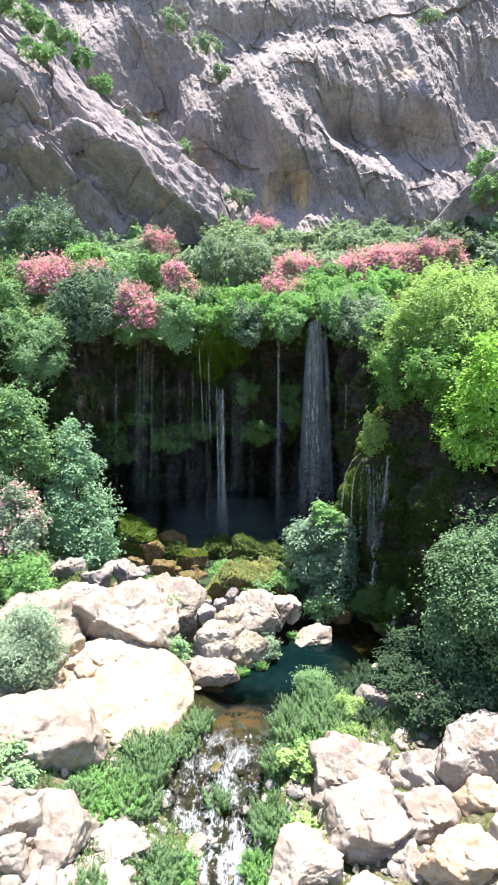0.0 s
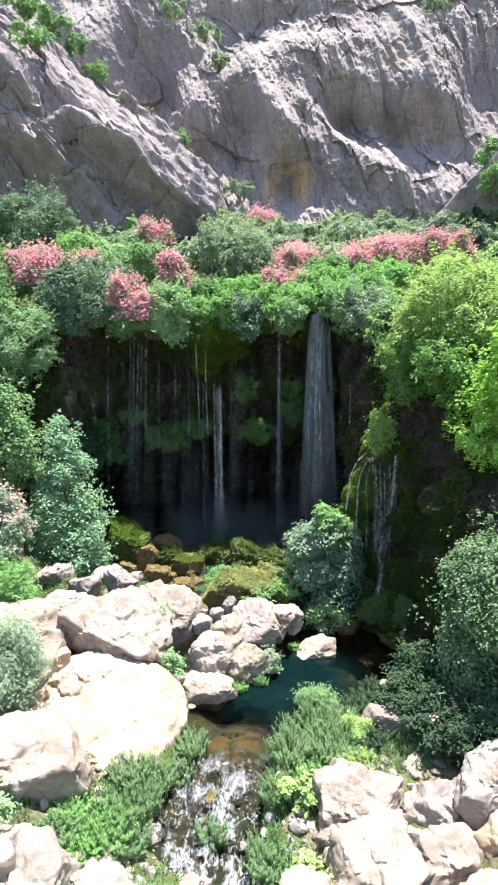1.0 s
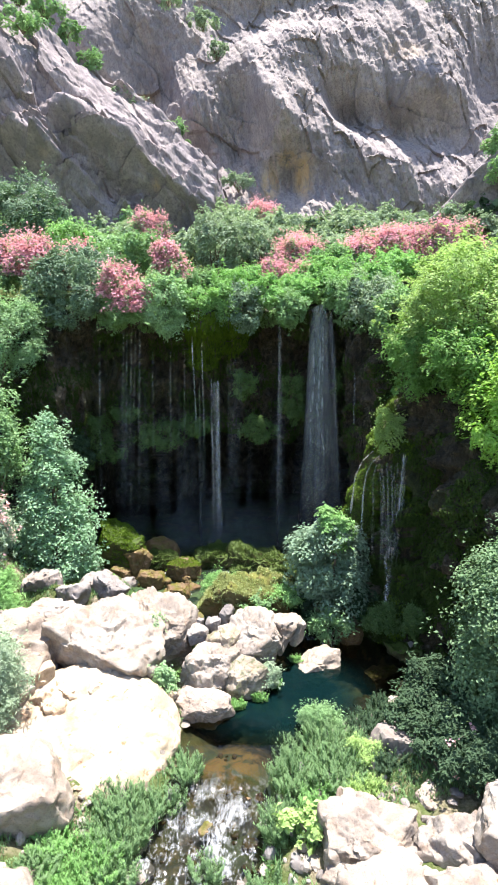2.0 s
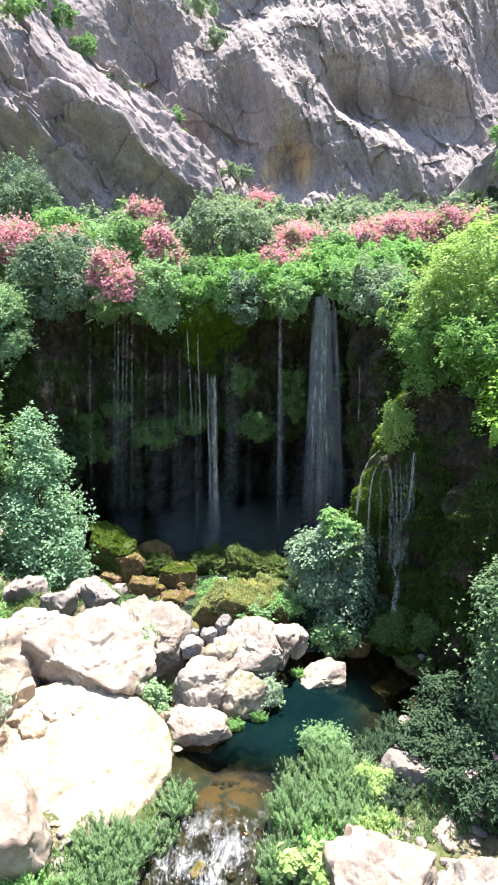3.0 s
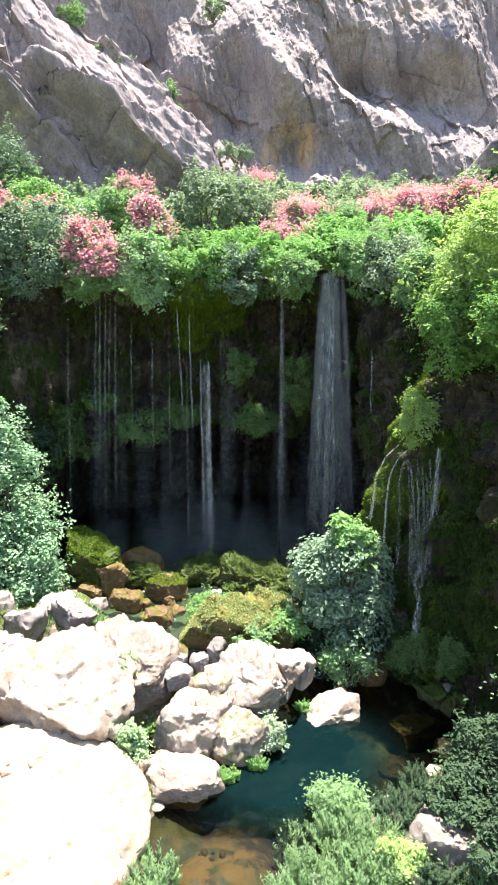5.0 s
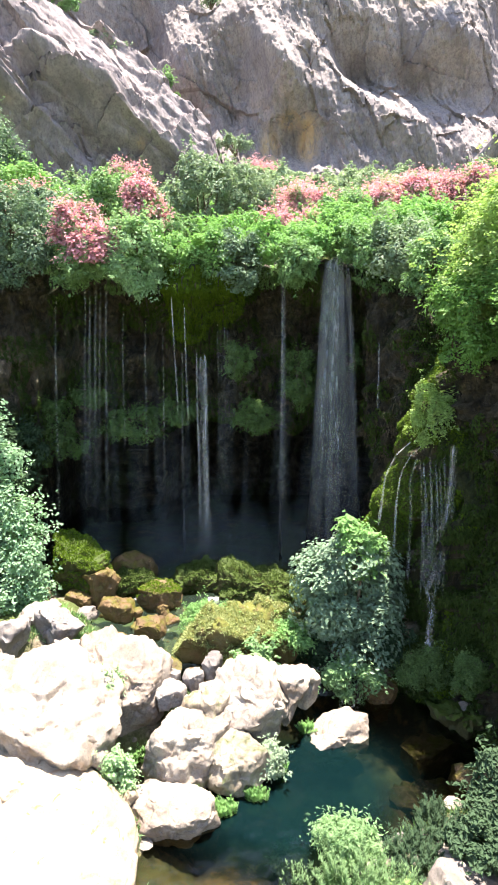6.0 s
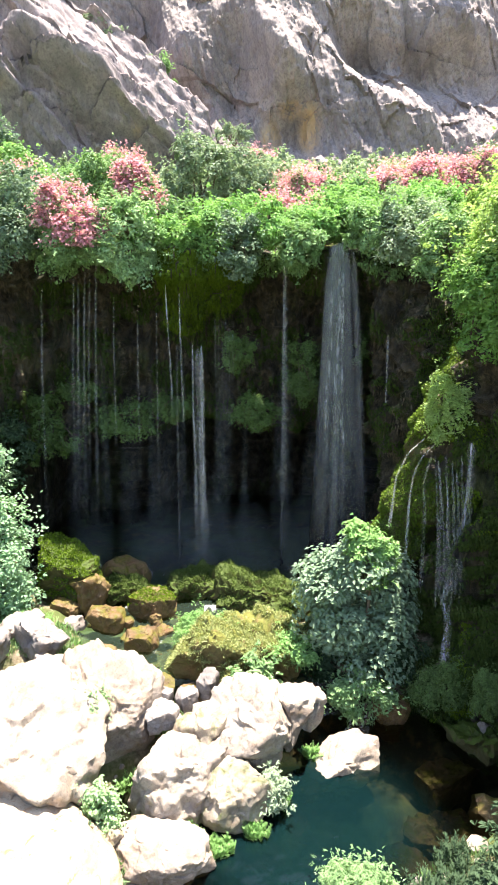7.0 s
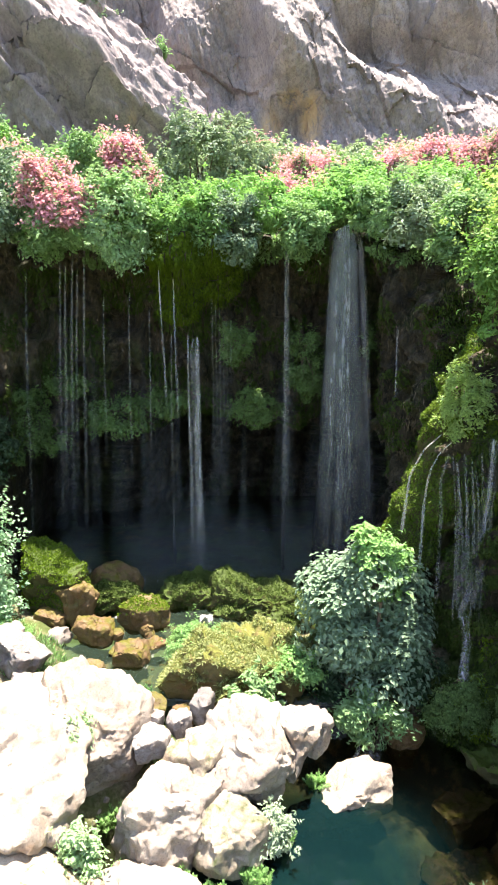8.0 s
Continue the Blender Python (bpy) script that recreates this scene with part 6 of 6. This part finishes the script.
def waterfall(name, label, strands):
    """strands: (top, bottom, width, material); meshes are in place, the thing's base is at the foot."""
    ob = thing(name, (0, 0, 0), label, "waterfall", "falls over the terrace rim")
    rng = np.random.default_rng(len(strands) * 7 + int(strands[0][0][0] * 10) + 200)
    for s in strands:
        strand(*s[:4], ob, rng, *s[4:])
    return ob


# ---- moss and ferns on the wall ----


def hanging(name, density, keep, length, width, material, label, seed, down=0.8):
    rng = np.random.default_rng(seed)
    p, m = wall_samples(density, rng, keep)
    k = len(p)
    way = m * rng.uniform(0.3, 0.9, (k, 1)) + rng.normal(size=(k, 3)) * 0.35 + np.array([0, 0, -down])
    way /= np.linalg.norm(way, axis=1)[:, None]
    side = np.cross(way, m + rng.normal(size=(k, 3)) * 0.3)
    side /= np.linalg.norm(side, axis=1)[:, None] + 1e-9
    L = (length * rng.uniform(0.5, 1.4, k))[:, None]
    p = p + m * 0.02
    v = np.stack([p, p + way * L * 0.5 + side * width * 0.5 + m * L * 0.15, p + way * L, p + way * L * 0.5 - side * width * 0.5 + m * L * 0.15], 1).reshape(-1, 3)
    return tagged(part(name, make_mesh(name, v, np.arange(4 * k).reshape(k, 4), smooth=False), material), label, "moss", kind="stuff")


def in_view(p):
    return (p[:, 0] > -14) & (p[:, 0] < 9.5) & (p[:, 2] > -1.6)


hanging("hanging_moss", 420, lambda p, m: in_view(p) & (p[:, 2] > 4.0) & (p[:, 0] < 5.4) & (fbm(p, 0.7, 3, 70) > 0.05), 0.13, 0.045, moss_leaf, "dark green moss and ferns hanging on the wet wall", 1)
hanging("hanging_root", 60, lambda p, m: in_view(p) & (p[:, 2] > 4.6) & (p[:, 1] > 26) & (fbm(p, 1.1, 3, 71) > 0.0), 0.2, 0.02, bark, "brown roots and dry stalks hanging on the wet wall", 11, 1.6)
hanging("moss_curtain", 2600, lambda p, m: (p[:, 0] > -3.0) & (p[:, 0] < 0.1) & (p[:, 2] > 8.5 + 0.5 * np.sin(3.1 * p[:, 0])) & (p[:, 2] < 12) & (p[:, 1] < 33.6), 0.13, 0.035, bright_moss, "bright green moss curtain hanging under the rim", 2, 1.3)
hanging("moss_cushion", 520, lambda p, m: (p[:, 0] > 4.7) & (p[:, 0] < 10.5) & (p[:, 2] > -1.4) & (p[:, 1] < 30) & (fbm(p, 0.8, 3, 72) > 0.1), 0.13, 0.05, moss_leaf, "dark green moss cushions on the side wall", 3)
hanging("moss_bright", 900, lambda p, m: (p[:, 0] > 4.3) & (p[:, 0] < 8) & (p[:, 1] < 29) & (p[:, 1] > 22.5) & (p[:, 2] > -1.2) & (p[:, 2] < 6.8) & (p[:, 0] < 6.6) & (fbm(p, 0.9, 3, 74) > 0.35), 0.11, 0.04, bright_moss, "bright green moss beside the small cascade", 4)
hanging("moss_bank", 1100, lambda p, m: (p[:, 0] > 5.6) & (p[:, 0] < 9.6) & (p[:, 1] < 27) & (p[:, 1] > 19.5) & (p[:, 2] > -0.6) & (p[:, 2] < 4.6) & (fbm(p, 0.55, 3, 75) > 0.02), 0.12, 0.045, moss_leaf, "green moss and ferns on the lower side wall", 6)
hanging("rim_creeper", 700, lambda p, m: (p[:, 0] > -13) & (p[:, 0] < 8.5) & (p[:, 2] > 10.6) & (p[:, 2] > 11.5 + 0.8 * fbm(p * (1, 1, 0), 0.6, 3, 77)), 0.13, 0.07, mid_leaf, "green creepers trailing over the rim", 5)


rng_f = np.random.default_rng(9)
main_fall = []
for k in range(96):
    u = rng_f.random() ** 1.25
    w = rng_f.uniform(0.05, 0.4)
    main_fall.append(((3.25 + 0.95 * u, 32.75 + rng_f.uniform(-0.15, 0.2), 12.3 - 0.5 * abs(u - 0.55)), (2.75 + 2.15 * u, 31.9 + rng_f.uniform(-0.3, 0.3), -0.3), w, fall_dense if k % 4 == 0 and u < 0.6 else fall_thin))
main_fall += [((3.6, 32.5, 11.9), (3.75, 32.1, -0.3), 2.0, fall_veil), ((3.45, 32.4, 12.1), (3.2, 32.0, -0.3), 1.1, fall_sheet), ((3.75, 32.5, 12.1), (4.0, 32.1, -0.3), 1.4, fall_sheet)]
waterfall("waterfall", "broad white veil of water falling from the rim", main_fall)
waterfall("waterfall", "narrow bright ribbon of water dropping off the moss curtain", [((-1.78, 32.1, 8.6), (-1.7, 32.0, -0.3), 0.14, fall_dense), ((-1.45, 32.1, 8.5), (-1.42, 32.0, -0.3), 0.36, fall_dense), ((-1.6, 32.2, 8.4), (-1.5, 32.0, -0.3), 0.5, fall_thin)])
waterfall("waterfall", "thin grey thread of falling water", [((1.64, 32.5, 12.0), (1.7, 32.3, -0.3), 0.34, fall_thin), ((1.6, 32.5, 12.0), (1.6, 32.3, -0.3), 0.16, fall_thin)])
waterfall("waterfall", "thin threads of water on the moss curtain", [((-2.72, 31.9, 11.7), (-2.5, 31.9, 6.0), 0.1, fall_dense), ((-2.2, 31.9, 11.5), (-2.12, 31.9, 5.5), 0.1, fall_dense), ((-2.35, 32.1, 8.6), (-2.4, 32, 0), 0.12, fall_thin)])
left_falls = [((-6.05 + 0.2 * k, 32.3, 11.5), (-6.5 + 0.22 * k, 32.2, rng_f.uniform(-0.3, 5)), rng_f.uniform(0.06, 0.2), fall_thin) for k in range(5)]
left_falls += [((-7.2, 32.1, 10.7), (-7.6, 32.0, 0), 0.14, fall_thin), ((-4.65, 32.4, 10.3), (-4.8, 32.3, 4), 0.1, fall_thin), ((-3.8, 32.4, 10.0), (-3.9, 32.3, 3), 0.1, fall_thin), ((-3.1, 32.4, 10.0), (-3.2, 32.3, 2), 0.08, fall_thin)]
waterfall("waterfall", "row of thin water threads dripping from the rim", left_falls)
waterfall("waterfall", "fine threads dripping from moss", [((-0.95 + 0.13 * k, 32.5, 9.8 - 0.1 * k), (-0.9 + 0.12 * k, 32.4, rng_f.uniform(1, 6)), 0.06, fall_thin) for k in range(6)])
waterfall("waterfall", "single thin thread of water at the side wall", [((5.15, 30.9, 9.0), (5.2, 30.8, 0), 0.2, fall_thin), ((5.13, 30.9, 9.0), (5.18, 30.8, 0), 0.08, fall_dense)])
cascade = thing("cascade", (0, 0, 0), "small cascade running down the mossy side wall", "waterfall", "falls over the terrace rim")
for line, w, m in (([(5.4, 25.85, 6.2), (5.1, 25.95, 5.85), (4.88, 25.9, 5.36), (4.82, 25.95, 4.55), (4.79, 25.9, 2.4)], 0.09, fall_dense), ([(5.15, 25.95, 6.35), (4.8, 26.2, 5.9), (4.56, 26.4, 5.2), (4.42, 26.4, 3.6)], 0.09, fall_dense),
                   ([(5.3, 25.8, 5.9), (5.12, 25.75, 5.2), (5.2, 25.75, 4.4), (5.22, 25.7, 2.0)], 0.12, fall_thin), *[([(5.36 + 0.085 * k + 0.05 * math.sin(2.7 * k), 25.7, 5.95 - 0.15 * (k % 4)), (5.4 + 0.08 * k + 0.04 * math.sin(2.7 * k), 25.4, 4.8), (5.42 + 0.08 * k + 0.03 * math.sin(4.1 * k), 25.2, 3.6), (5.45 + 0.07 * k, 25.1, 1.8 + 0.35 * (k % 3))], 0.05 + 0.035 * (k * 5 % 3), fall_thin) for k in range(10)], ([(5.75, 25.75, 5.8), (5.8, 25.4, 4.6), (5.82, 25.2, 3.4), (5.8, 25.1, 2.0)], 0.75, fall_veil),
                   ([(6.28, 25.6, 6.3), (6.2, 25.4, 5.1), (6.12, 25.4, 4.0), (6.02, 25.3, 3.2), (5.78, 25.2, 2.4), (5.62, 25.2, 1.9)], 0.16, fall_dense), ([(6.3, 25.65, 6.3), (6.25, 25.45, 5.1), (6.2, 25.45, 4.0), (6.05, 25.35, 3.2), (5.75, 25.25, 2.4)], 0.34, fall_thin), ([(6.2, 25.3, 3.6), (6.05, 25.2, 3.0), (5.8, 25.15, 2.3)], 0.3, fall_thin), *[([(5.6 + 0.06 * k, 25.1, 2.0), (5.68 + 0.05 * k, 24.9, 1.45), (5.5 + 0.05 * k, 24.55, 0.85), (5.52 + 0.09 * k, 24.3, 0.35 - 0.1 * k)], 0.09 + 0.04 * (k % 2), fall_dense if k == 1 else fall_thin) for k in range(4)]):
    rivulet([(x - 0.12, y - 0.42, z) for x, y, z in line], w, m, cascade, rng_f)
chute = thing("cascade", (0, 0, 0), "little white chute of water dropping into the pool", "waterfall", "falls over the terrace rim")
for k in range(6):
    rivulet([(3.1 + 0.1 * k, 24.3, -0.98), (3.05 + 0.1 * k, 24.05, -1.1), (2.95 + 0.1 * k, 23.8, -1.16), (2.6 + 0.13 * k, 23.35, -1.2)], 0.16, fall_dense if k % 3 == 0 else fall_thin, chute, rng_f)
waterfall("waterfall", "faint spray veils drifting in front of the hollow", [((x, 32.7, z), (x - 0.15, 32.5, -0.3), w, fall_veil) for x, w, z in ((-6.2, 1.3, 9.5), (-5.2, 0.5, 9.0), (-4.3, 1.0, 7.0), (-3.4, 0.4, 9.0), (-2.9, 1.5, 6.5), (-2.2, 0.4, 8.0), (-0.6, 1.0, 8.0), (0.2, 0.4, 6.0), (1.7, 1.1, 9.0), (3.0, 1.6, 6.0), (5.2, 0.8, 7.0))]
          + [((x, 32.4, z), (x, 31.9, -0.3), w, foot_spray) for x, w, z in ((-3.4, 2.6, 2.2), (-1.5, 3.0, 3.6), (0.4, 2.6, 2.4), (2.2, 2.4, 2.6), (3.9, 2.8, 3.6), (-6.0, 2.0, 1.8))])
